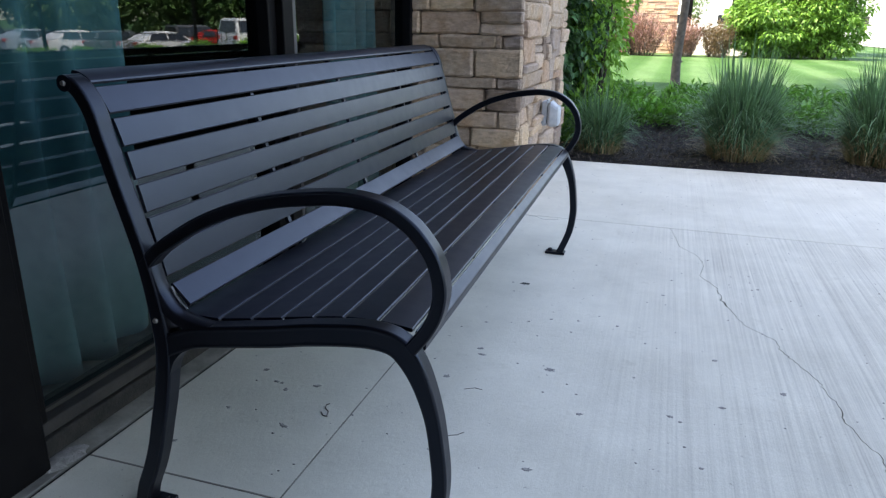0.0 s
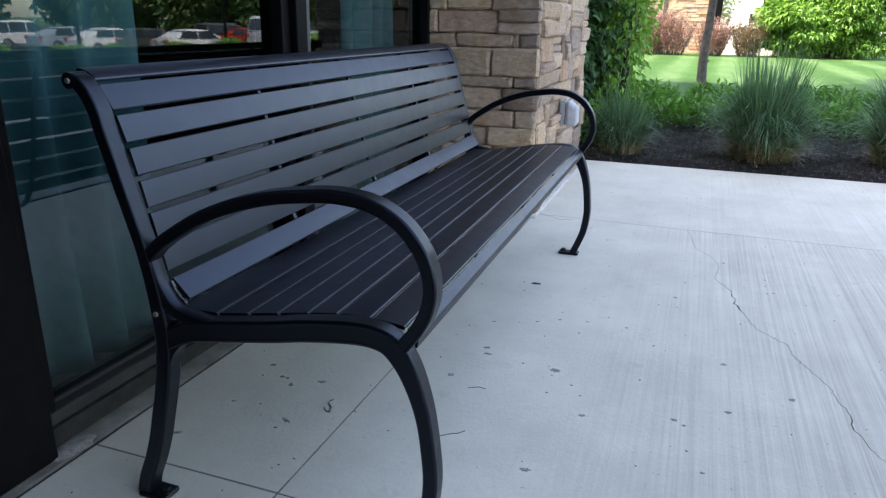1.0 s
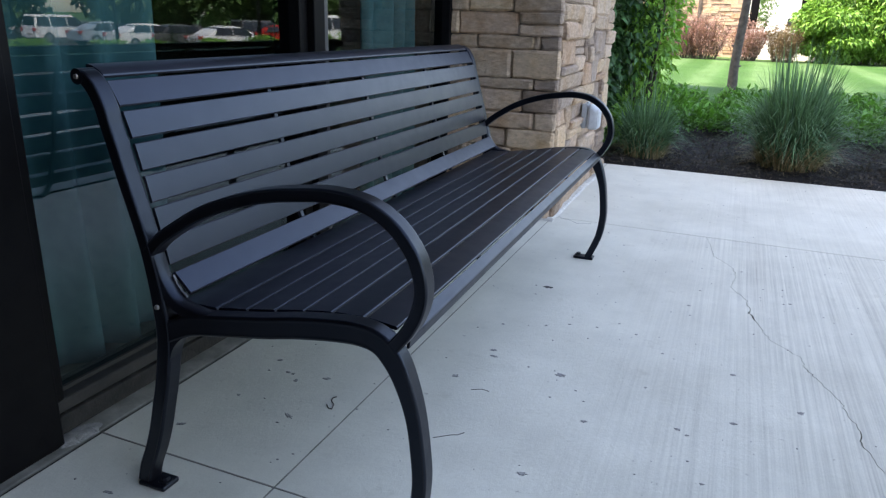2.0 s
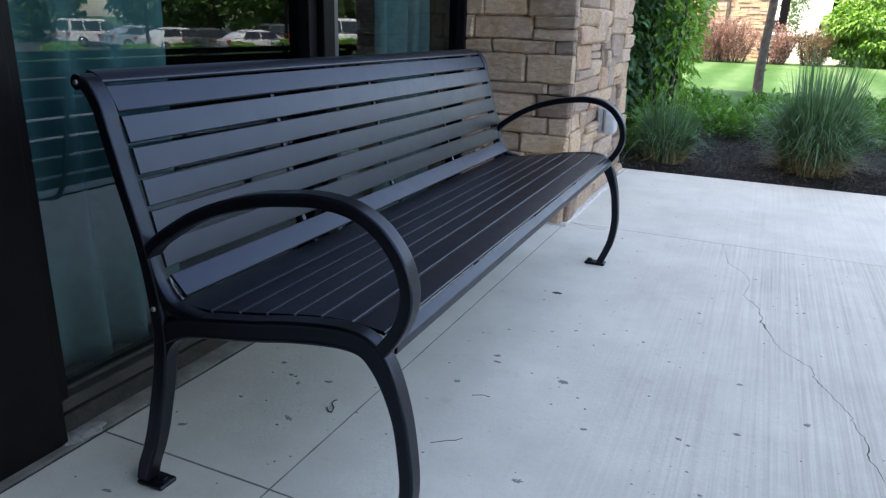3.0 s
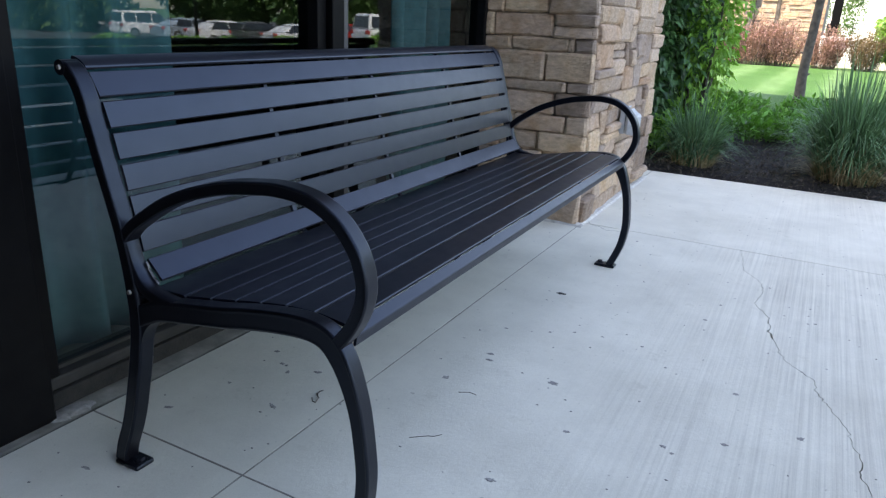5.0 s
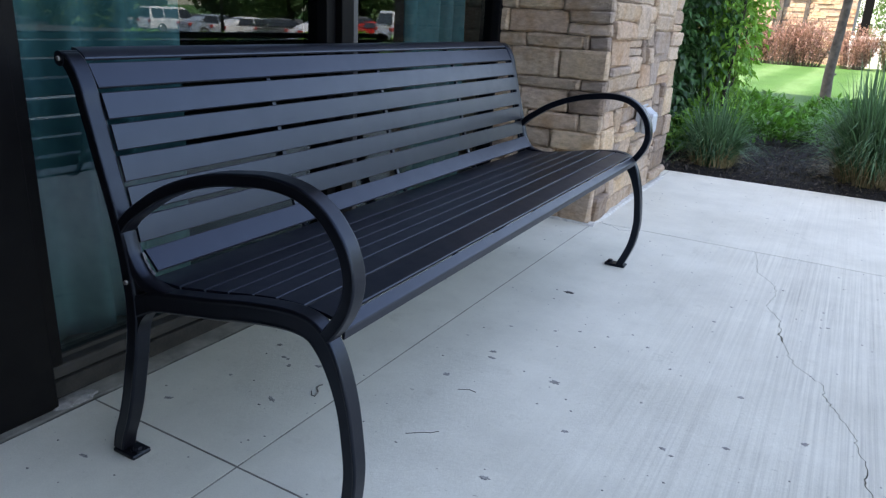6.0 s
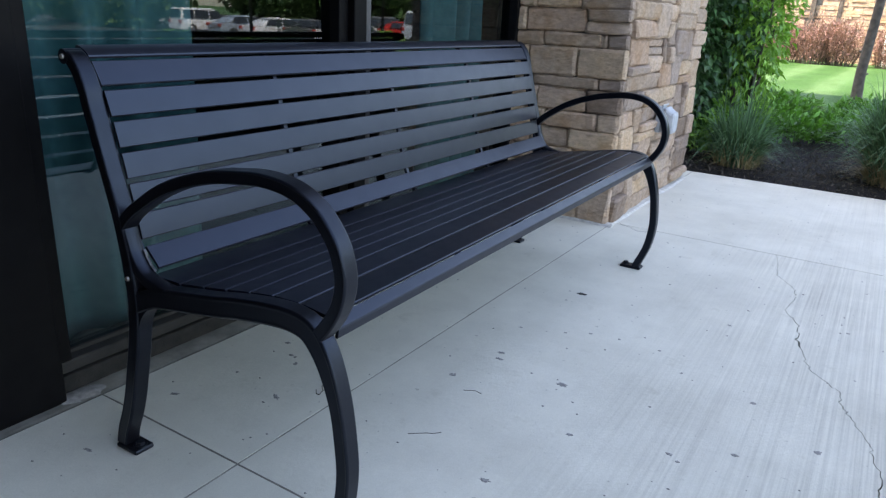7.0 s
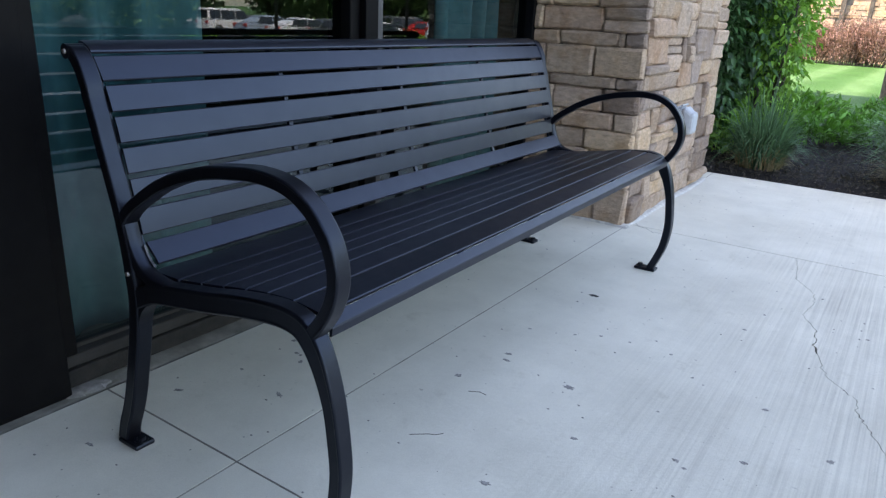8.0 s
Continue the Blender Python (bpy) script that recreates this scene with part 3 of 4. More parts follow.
            cylinder(bm, (hole, y + 0.002, 0.0105), (hole, y + 0.002, 0.013), 0.014, 0.0135, 16)
            cylinder(bm, (hole, y + 0.002, 0.0130), (hole, y + 0.002, 0.020), 0.010, 0.009, 6)
            part("bolt", bm, CAST, foot)
        for (x, z) in ((-0.979, 0.800), (-0.856, 0.404)):
            bm = bmesh.new()
            cylinder(bm, (x, y + side * 0.014, z), (x, y + side * 0.0205, z), 0.0055, 0.004, 10)
            part("bolt", bm, BOLT, b, "bare metal bolt head")
    # straps that carry the slats
    strap = [(-0.985, 0.798), (-0.962, 0.784), (-0.940, 0.738), (-0.924, 0.680), (-0.908, 0.617), (-0.893, 0.557), (-0.876, 0.497), (-0.859, 0.448), (-0.828, 0.404), (-0.79, 0.390),
             (-0.70, 0.403), (-0.60, 0.418), (-0.52, 0.428), (-0.45, 0.429), (-0.412, 0.420)]
    for y, half in ((1.0590, 0.003), (1.50, 0.006), (1.95, 0.006), (2.40, 0.006), (2.842, 0.003)):
        bm = bmesh.new()
        sweep_xz(bm, spline(strap, 4), y, [(-0.004, -half), (0.004, -half), (0.004, half), (-0.004, half)])
        bmesh.ops.recalc_face_normals(bm, faces=bm.faces)
        part("strap", bm, PAINT, b)
    # the bench stands slightly askew to the wall
    foot = Vector((-0.64, 1.95, 0.0))
    for child in b.children:
        child.matrix_parent_inverse = Matrix.Translation(-foot)
    b.matrix_world = Matrix.Translation((-0.75, 1.0365, 0)) @ Matrix.Rotation(radians(0.46), 4, "Z") @ Matrix.Translation((0.75, -1.0365, 0)) @ Matrix.Translation(foot)
    return b


bench()


# ---- stone pillar ----
def stone_mesh(w, h, d, rnd, name="stone"):
    """A rough block: back plane at 0, uneven face at about d, w along u and h along z."""
    nu, nz = max(3, min(6, int(w / 0.055) + 2)), 4
    verts, faces = [], []
    def jit(e):
        return rnd.uniform(-e, e)
    lean_u, lean_z, off = jit(0.012), jit(0.009), rnd.uniform(0, 90)
    eu, ez = min(0.011, w * 0.14), min(0.010, h * 0.16)
    us = [0.0, eu] + [eu + (w - 2 * eu) * k / (nu - 2) for k in range(1, nu - 2)] + [w - eu, w]
    zs = [0.0, ez, h * 0.5, h - ez, h]
    front = []
    for j in range(nz + 1):
        row = []
        for i in range(nu + 1):
            edge = i in (0, nu) or j in (0, nz)
            corner = i in (0, nu) and j in (0, nz)
            wave = noise.noise((us[i] * 16 + off, zs[j] * 16, off))
            u = us[i] + (0.0048 * noise.noise((off, zs[j] * 24, i)) if i in (0, nu) else jit(0.006))
            z = zs[j] + (0.0055 * noise.noise((us[i] * 13, off, j)) if j in (0, nz) else jit(0.004))
            if corner:
                u += (0.005 if i == 0 else -0.005) * rnd.random()
                z += (0.005 if j == 0 else -0.005) * rnd.random()
            dep = d + 0.011 * wave + jit(0.002) + lean_u * (us[i] / w - 0.5) + lean_z * (zs[j] / h - 0.5) - (0.012 if corner else 0.007 if edge else -0.003)
            row.append(len(verts))
            verts.append((u, dep, z))
        front.append(row)
    for j in range(nz):
        for i in range(nu):
            faces.append((front[j][i], front[j][i + 1], front[j + 1][i + 1], front[j + 1][i]))
    ring = front[0] + [front[j][nu] for j in range(1, nz)] + front[nz][::-1] + [front[j][0] for j in range(nz - 1, 0, -1)]
    back = []
    for k in ring:
        back.append(len(verts))
        verts.append((verts[k][0], 0.0, verts[k][2]))
    n = len(ring)
    for k in range(n):
        faces.append((ring[k], back[k], back[(k + 1) % n], ring[(k + 1) % n]))
    return verts, faces


PX0, PX1, PY0, PY1 = -1.279, -0.733, 3.39, 4.72
pillar = thing("stone_pillar", "brown stacked stone veneer pillar on the patio edge", "pillar", (0, 0, 0))
part("core", boxed((PX0 + 0.01, PY0, -0.003), (PX1, PY1, 3.2)), MORTAR, pillar)
rnd = random.Random(11)


def lay(u0, u1, z0, z1, face, depth):
    w, h = u1 - u0 - 0.002, z1 - z0 - 0.002
    verts, faces = stone_mesh(w, h, depth, rnd)
    if face == "near":
        verts = [(PX0 + 0.0025 + u0 + u, PY0 - d, z0 + z) for u, d, z in verts]
    else:
        verts = [(PX1 + d, PY0 + u0 + u, z0 + z) for u, d, z in verts]
    ob = raw("stone", verts, faces, STONE, pillar)
    for p in ob.data.polygons:
        p.use_smooth = True
    ob.data.set_sharp_from_angle(angle=radians(24))


NEAR_W = PX1 + 0.022 - PX0
COURSES = [
    (0.00, 0.17, (0.25, 0.41)), (0.17, 0.25, (0.17, 0.47)), (0.25, 0.335, (0.10, 0.36)), (0.335, 0.425, (0.14, 0.335)), (0.425, 0.505, (0.21, 0.465)),
    (0.505, 0.61, (0.16, 0.40)), (0.61, 0.66, (0.06, 0.13, 0.45)), (0.66, 0.79, (0.10, 0.34)), (0.79, 0.852, (0.165, 0.445, 0.47)), (0.852, 0.955, (0.075, 0.365)),
    (0.955, 1.06, (0.12, 0.335)), (1.06, 1.14, (0.26, 0.40)), (1.14, 1.27, (0.15, 0.37)), (1.27, 1.35, (0.22,)), (1.35, 1.46, (0.11, 0.42)), (1.46, 1.55, (0.3,)),
]
for z0, z1, cuts in COURSES:
    us = [0.0, *cuts, NEAR_W]
    for u0, u1 in zip(us, us[1:]):
        if z0 == 0.852 and u0 == 0.365:
            lay(u0, u1, z0, 0.904, "near", 0.032)
            lay(u0, u1, 0.904, z1, "near", 0.040)
        else:
            lay(u0, u1, z0, z1, "near", rnd.uniform(0.026, 0.042))


SIDE_W = PY1 - PY0 + 0.02
CU, CZ = 0.046, 0.040
NU, NZ = int(SIDE_W / CU), 40
CU = SIDE_W / NU
SHAPES = [(8, 2), (7, 2), (10, 2), (6, 3), (8, 3), (5, 3), (6, 2), (4, 3), (2, 3), (6, 1), (9, 1), (11, 2), (4, 4), (7, 2)]
taken = [[False] * NU for _ in range(NZ)]
for j in range(NZ):
    for i in range(NU):
        if taken[j][i]:
            continue
        wu, hz = rnd.choice(SHAPES)
        run = 0
        while i + run < NU and run < wu and not taken[j][i + run]:
            run += 1
        if i + run < NU and i + run + 1 >= NU:
            run = NU - i
        hz = min(hz, NZ - j)
        for jj in range(j, j + hz):
            for ii in range(i, i + run):
                taken[jj][ii] = True
        lay(i * CU, (i + run) * CU, j * CZ, (j + hz) * CZ, "side", rnd.uniform(0.018, 0.046))
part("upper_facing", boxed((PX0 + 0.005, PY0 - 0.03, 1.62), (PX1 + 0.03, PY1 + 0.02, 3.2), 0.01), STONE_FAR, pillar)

# bead of pale mortar round the pillar's foot
for lo, hi in (((PX0, PY0 - 0.055), (PX1 + 0.055, PY0 - 0.02)), ((PX1 + 0.02, PY0 - 0.0199), (PX1 + 0.055, PY1 + 0.02))):
    bm = bmesh.new()
    n_seg = 26
    along = 0 if hi[0] - lo[0] > hi[1] - lo[1] else 1
    rows = []
    for k in range(n_seg + 1):
        t = k / n_seg
        wob = 0.012 * noise.noise((t * 9, 3.3 + along, 0.5))
        if along == 0:
            x = lo[0] + (hi[0] - lo[0]) * t
            ring = [(x, lo[1] + wob, 0.0005), (x, lo[1] + 0.012 + wob * 0.5, 0.008), (x, hi[1], 0.010)]
        else:
            y = lo[1] + (hi[1] - lo[1]) * t
            ring = [(hi[0] + wob, y, 0.0005), (hi[0] - 0.012 + wob * 0.5, y, 0.008), (lo[0], y, 0.010)]
        rows.append([bm.verts.new(p) for p in ring] + [bm.verts.new((ring[2][0], ring[2][1], 0.0005))])
    for ra, rb in zip(rows, rows[1:]):
        for k in range(4):
            bm.faces.new((ra[k], ra[(k + 1) % 4], rb[(k + 1) % 4], rb[k]))
    bm.faces.new(rows[0])
    bm.faces.new(rows[-1][::-1])
    bmesh.ops.recalc_face_normals(bm, faces=bm.faces)
    part("mortar_bead", bm, BEAD, pillar, "rough pale mortar bead")

# weatherproof socket box on the pillar's side
sock = thing("outlet_box", "grey weatherproof outdoor socket box on the stone pillar", "socket box", (PX1 + 0.035, 3.95, 0.378))
part("back_plate", boxed((0.0, -0.045, 0.0), (0.03, 0.045, 0.13), 0.006), BOX_GREY, sock)
bm = bmesh.new()
vs = box(bm, (0.031, -0.058, -0.004), (0.094, 0.055, 0.130), 0.018)
for v in bm.verts:
    if v.co.x > 0.07:
        v.co.z -= 0.022 * (v.co.z > 0.07)
        v.co.y *= 0.9
part("cover", bm, BOX_GREY, sock)
bm = bmesh.new()
cylinder(bm, (0.03, -0.05, 0.137), (0.03, 0.05, 0.137), 0.005, seg=8)
part("hinge", bm, BOX_GREY, sock)


# ---- small marks on the concrete ----
def mark(x, y, r, stretch, turn, seed, label):
    rn = random.Random(seed)
    bm = bmesh.new()
    n = 19
    ring = []
    for i in range(n):
        a = 2 * math.pi * i / n
        rr = r * rn.uniform(0.55, 1.2)
        u, v = rr * math.cos(a) * stretch, rr * math.sin(a)
        ring.append((x + u * math.cos(turn) - v * math.sin(turn), y + u * math.sin(turn) + v * math.cos(turn)))
    lo = [bm.verts.new((a, b, 0.0003)) for a, b in ring]
    hi = [bm.verts.new((x + (a - x) * 0.86, y + (b - y) * 0.86, 0.0010)) for a, b in ring]
    for i in range(n):
        bm.faces.new((lo[i], lo[(i + 1) % n], hi[(i + 1) % n], hi[i]))
    bm.faces.new(hi)
    ob = part("gum_spot", bm, GASKET if seed == 0 else STAIN)
    tagged(ob, label, "gum spot", "spots on the concrete")


SPOTS = [(-0.479, 2.475, 0.0145, 1.5, 0.2), (-0.283, 1.84, 0.014, 1.3, 0), (-0.54, 1.712, 0.010, 1.2, 1), (-0.495, 1.905, 0.009, 1.5, 0.4), (-0.482, 1.868, 0.008, 2.0, 0.2),
         (-0.84, 1.55, 0.009, 1.6, 0.3), (-0.908, 1.508, 0.008, 1.3, 2), (-0.935, 1.535, 0.007, 1, 0), (0.10, 1.5, 0.006, 1.2, 0), (-0.06, 1.87, 0.005, 1, 0),
         (0.153, 2.05, 0.008, 1.3, 0), (0.034, 1.697, 0.007, 1.5, 0), (-0.19, 2.26, 0.005, 1, 0), (-0.04, 2.1, 0.005, 1.4, 1), (0.33, 2.7, 0.007, 1, 0), (-0.25, 2.2, 0.005, 1, 0),
         (0.004, 2.525, 0.007, 1.4, 0), (-0.129, 2.20, 0.006, 1.2, 0.5), (0.158, 1.782, 0.007, 1.8, 0), (0.057, 1.679, 0.006, 1.3, 0), (-0.177, 1.635, 0.007, 1.5, 0.3), (0.314, 1.906, 0.010, 1.3, 1),
         (-0.255, 1.376, 0.008, 1.8, 0.2), (-0.527, 2.092, 0.006, 1.3, 0), (-0.40, 2.143, 0.006, 1, 0), (-0.335, 2.184, 0.005, 1.5, 0.6), (-1.011, 1.586, 0.008, 1.3, 0.4), (-0.951, 1.537, 0.007, 1.4, 0),
         (-0.995, 1.385, 0.007, 1.1, 0), (-1.031, 1.222, 0.007, 2.4, 0.5), (-0.986, 0.972, 0.006, 2.2, 0.2), (-0.827, 1.357, 0.008, 2.6, -0.4)]
for i, (x, y, r, st, tu) in enumerate(SPOTS):
    mark(x, y, r * 0.8, st, tu, i, "flattened dark gum spot on the pale concrete")


def twig(points, r, label):
    r *= 0.48
    bm = bmesh.new()
    for a, b in zip(points, points[1:]):
        cylinder(bm, (*a, r), (*b, r), r, r, 6)
    ob = part("twig", bm, BARK)
    tagged(ob, label, "twig", "twigs on the concrete")


twig([(-0.772, 1.439), (-0.759, 1.425), (-0.750, 1.425), (-0.756, 1.446), (-0.771, 1.459), (-0.774, 1.473), (-0.769, 1.480)], 0.0025, "small curled dark twig on the concrete")
twig([(-0.478, 1.418), (-0.445, 1.446), (-0.432, 1.452), (-0.420, 1.468)], 0.0016, "thin dry twig on the concrete")
twig([(-0.475, 1.66), (-0.45, 1.675), (-0.43, 1.672)], 0.0015, "thin dry twig on the concrete")


# loose grit on the slabs
gr = np.random.default_rng(12)
k = 460
gx, gy = gr.uniform(-1.1, 1.6, k), gr.uniform(0.7, 4.9, k)
verts, faces = [], []
for x, y in zip(gx, gy):
    r = gr.uniform(0.0014, 0.0036)
    q = len(verts)
    a = gr.uniform(0, 6.28)
    for j in range(4):
        verts.append((x + r * math.cos(a + j * 1.57) * gr.uniform(0.7, 1.8), y + r * math.sin(a + j * 1.57), 0.0002))
    verts.append((x, y, r * 0.7))
    faces += [(q, q + 1, q + 4), (q + 1, q + 2, q + 4), (q + 2, q + 3, q + 4), (q + 3, q, q + 4)]
grit = raw("grit", verts, faces, STAIN)
tagged(grit, "scattered dark grit and specks on the concrete", "grit", kind="stuff")


# ---- plants ----
def leaf_mesh(name, places, sizes, material, parent, seed, droop=0.4, aspect=0.45, outward=None):
    """Many folded leaves in one mesh: each has a midrib and two blades."""
    rn = np.random.default_rng(seed)
    n = len(places)
    P = np.asarray(places, float)
    S = np.asarray(sizes, float)[:, None]
    ax = rn.normal(size=(n, 3))
    if outward is not None:
        ax = ax * 0.7 + np.asarray(outward) * 1.0
    ax[:, 2] -= droop
    ax /= np.linalg.norm(ax, axis=1, keepdims=True)
    side = np.cross(ax, rn.normal(size=(n, 3)) * 0.5 + np.array([0, 0, 1.0]))
    side /= np.linalg.norm(side, axis=1, keepdims=True) + 1e-9
    up = np.cross(side, ax)
    a = P
    tip = P + ax * S - up * S * 0.15
    m = P + ax * S * 0.45 + up * S * 0.05
    l = m + side * S * aspect * 0.5 + up * S * 0.10
    r = m - side * S * aspect * 0.5 + up * S * 0.10
    verts = np.stack([a, l, tip, r, m], 1).reshape(-1, 3)
    k = np.arange(n) * 5
    faces = np.concatenate([np.stack([k, k + 4, k + 1], 1), np.stack([k + 4, k + 2, k + 1], 1), np.stack([k, k + 3, k + 4], 1), np.stack([k + 4, k + 3, k + 2], 1)])
    me = bpy.data.meshes.new(name)
    me.vertices.add(len(verts))
    me.vertices.foreach_set("co", verts.ravel())
    me.loops.add(faces.size)
    me.loops.foreach_set("vertex_index", faces.ravel().astype(np.int32))
    me.polygons.add(len(faces))
    me.polygons.foreach_set("loop_start", (np.arange(len(faces)) * 3).astype(np.int32))
    me.update(calc_edges=True)
    me.validate()
    me.materials.append(material)
    ob = new(name, me)
    ob.parent = parent
    return ob


def blob_points(n, centre, radii, seed, inner=0.55, lumps=9, lump=0.28, core=0.75, flat=1.0):
    """Points near the skin of a lumpy mass made of several overlapping lobes."""
    rn = np.random.default_rng(seed)
    c, R = np.array(centre), np.array(radii)
    d = rn.normal(size=(lumps, 3))
    d /= np.linalg.norm(d, axis=1, keepdims=True)
    lob = c + d * R * rn.uniform(0.45, 0.75, (lumps, 1))
    lob = np.vstack([c[None], lob])
    rad = np.vstack([R[None] * core, np.tile(R * 1.0, (lumps, 1)) * rn.uniform(lump, lump * 1.7, (lumps, 1))])
    rad[1:, 2] *= flat
    w = rad.prod(axis=1) ** (2 / 3)
    which = rn.choice(lumps + 1, n, p=w / w.sum())
    v = rn.normal(size=(n, 3))
    v /= np.linalg.norm(v, axis=1, keepdims=True)
    rr = rn.uniform(inner, 1.05, (n, 1)) ** 0.6
    return lob[which] + v * rad[which] * rr, v


def grass_clump(x, y, height, spread, blades, seed, label):
    base_z = ground_z(x, y) + 0.045
    c = thing("grass_clump", label, "ornamental grass", (x, y, base_z), "grass clumps in the bed")
    rn = random.Random(seed)
    for name, mat_, count, hmul, foot in (("tuft", BLADE, int(blades * 1.6), 1.0, 0.25), ("dry_base", STRAW, int(blades * 0.95), 0.32, 0.275)):
        verts, faces = [], []
        for _ in range(count):
            a = rn.uniform(0, 2 * math.pi)
            rad = spread * foot * math.sqrt(rn.uniform(0.0 if hmul == 1.0 else 0.30, 1.0))
            bx, by = rad * math.cos(a), rad * math.sin(a)
            lean = rn.random() ** 0.8
            h = height * hmul * (1.04 - 0.30 * lean) * rn.uniform(0.40 if hmul == 1.0 else 0.3, 1.06 if hmul == 1.0 else 1.5)
            out = spread * (0.07 + 0.66 * lean ** 1.3) * rn.uniform(0.6, 1.1) * (0.6 if hmul < 1 else 1.0)
            a2 = a + rn.uniform(-0.6, 0.6)
            wv = rn.uniform(0.0028, 0.0068) * (1.0 if hmul == 1.0 else 0.6)
            turn = a2 + rn.uniform(-1, 1)
            px, py = -math.sin(turn), math.cos(turn)
            drop = 0.10 + 1.0 * lean ** 1.2 * rn.uniform(0.45, 1.1)
            k0 = len(verts)
            for i in range(7):
                t = i / 6
                q = out * (0.20 * t + 0.80 * t ** 2.2)
                zz = h * (t * 1.22 - drop * 0.92 * t ** 3.2)
                ww = wv * (1 - t ** 2 * 0.92)
                cx, cy = bx + q * math.cos(a2), by + q * math.sin(a2)
                verts.append((cx - px * ww, cy - py * ww, zz))
                verts.append((cx + px * ww, cy + py * ww, zz))
            for i in range(6):
                k = k0 + 2 * i
                faces.append((k, k + 1, k + 3, k + 2))
        ob = raw(name, verts, faces, mat_, c)
        ob["label"] = "arching blue-green blades" if name == "tuft" else "straw-coloured dry base"
    return c


grass_clump(-0.50, 5.33, 0.50, 0.50, 620, 1, "low clump of blue-green grass beside the stone pillar")
grass_clump(0.45, 5.42, 0.74, 0.70, 1150, 2, "large clump of blue-green ornamental grass with straw base")
grass_clump(1.36, 5.55, 0.74, 0.68, 1050, 3, "tall clump of blue-green ornamental grass in dark mulch")
grass_clump(2.35, 5.6, 0.72, 0.66, 1000, 4, "tall clump of blue-green ornamental grass in dark mulch")


def low_plant(x, y, h, w, n, seed, leaf=LEAF_LOW):
    p = thing("perennial", "low leafy green perennial plant in the mulch bed", "plant", (x, y, ground_z(x, y) + 0.045), "leafy perennials")
    rn = np.random.default_rng(seed)
    a = rn.uniform(0, 2 * np.pi, n)
    r = w * np.sqrt(rn.uniform(0, 1, n))
    z = h * rn.uniform(0.12, 1.0, n) * (1 - 0.45 * (r / w) ** 2)
    pts = np.stack([r * np.cos(a), r * np.sin(a), z], 1)
    out = np.stack([np.cos(a), np.sin(a), np.full(n, 0.75)], 1)
    leaf_mesh("foliage", pts, rn.uniform(0.050, 0.105, n), leaf, p, seed, -0.15, 0.33, out)
    verts, faces = [], []
    for i in range(18):
        aa, rr = rn.uniform(0, 6.28), w * 0.7 * rn.random()
        k = len(verts)
        cx, cy = rr * math.cos(aa), rr * math.sin(aa)
        verts += [(cx * 0.5 - 0.003, cy * 0.5, 0), (cx * 0.5 + 0.003, cy * 0.5, 0), (cx, cy + 0.003, h * 0.8)]
        faces.append((k, k + 1, k + 2))
    raw("stem", verts, faces, LEAF_LOW, p)


rp = random.Random(5)
i = 0
for row_y in (6.6, 6.95, 7.3):
    x = -0.75
    while x < 3.6:
        low_plant(x + rp.uniform(-0.08, 0.08), row_y + rp.uniform(-0.15, 0.15), rp.uniform(0.17, 0.24), rp.uniform(0.2, 0.28), 400, 40 + i)
        i += 1
        x += rp.uniform(0.32, 0.46)
for x, y in ((-0.72, 5.75), (-0.45, 6.3), (-0.62, 6.1)):
    low_plant(x, y, 0.36, 0.2, 130, 90 + int(x * 10))

low_plant(-0.80, 5.62, 0.30, 0.16, 200, 95, LEAF_YOUNG)
low_plant(-0.62, 5.85, 0.46, 0.2, 260, 96, LEAF_YOUNG)

# mulch chips, loose on the bed
rn = np.random.default_rng(8)
n = 16000
cx, cy = rn.uniform(-1.0, 2.6, n), 4.99 + 2.4 * rn.uniform(0, 1, n) ** 1.4
pts = np.array([(x, y, ground_z(x, y) + 0.045 + 0.02 * noise.noise((x * 6, y * 6, 3.1)) + 0.006) for x, y in zip(cx, cy)])
chips = leaf_mesh("mulch_chips", pts, rn.uniform(0.010, 0.042, n), CHIP, None, 9, 0.0, 0.35, np.tile([0, 0, 0.1], (n, 1)))
tagged(chips, "loose dark brown bark chips on the planting bed", "mulch", kind="stuff")


def limb(bm, a, b, r1, r2, seg=10):
    cylinder(bm, a, b, r1, r2, seg)


def shrub(name, label, category, at, radii, n, size, leaf, seed, group="", lumps=10, droop=0.5, aspect=0.45, lift=1.0, lump=0.28, core=0.75, flat=1.0):
    s = thing(name, label, category, (at[0], at[1], ground_z(at[0], at[1])), group)
    pts, v = blob_points(n, (0, 0, radii[2] * lift), radii, seed, 0.5, lumps, lump, core, flat)
    keep = pts[:, 2] > 0.02
    pts, v = pts[keep], v[keep]
    rn = np.random.default_rng(seed)
    leaf_mesh("foliage", pts, rn.uniform(size * 0.6, size * 1.25, len(pts)), leaf, s, seed, droop, aspect, v)
    bm = bmesh.new()
    r = random.Random(seed)
    for _ in range(7):
        a = r.uniform(0, 6.28)
        limb(bm, (0.1 * radii[0] * math.cos(a), 0.1 * radii[1] * math.sin(a), -0.05), (0.55 * radii[0] * math.cos(a), 0.55 * radii[1] * math.sin(a), radii[2] * r.uniform(0.8, 1.3)), 0.018, 0.006, 6)
    part("stem", bm, BARK, s)
    return s


shrub("climbing_shrub", "tall dark green leafy shrub against the building corner", "shrub", (-1.12, 6.0), (0.50, 0.55, 1.15), 20000, 0.076, LEAF_VINE, 21, lumps=26, droop=0.8, aspect=0.42, lift=0.98)
shrub("climbing_shrub", "tall dark green leafy shrub against the building corner", "shrub", (-1.75, 5.75), (0.75, 0.6, 1.2), 9000, 0.085, LEAF_VINE, 22, lumps=16, droop=0.8, aspect=0.42, lift=0.98)

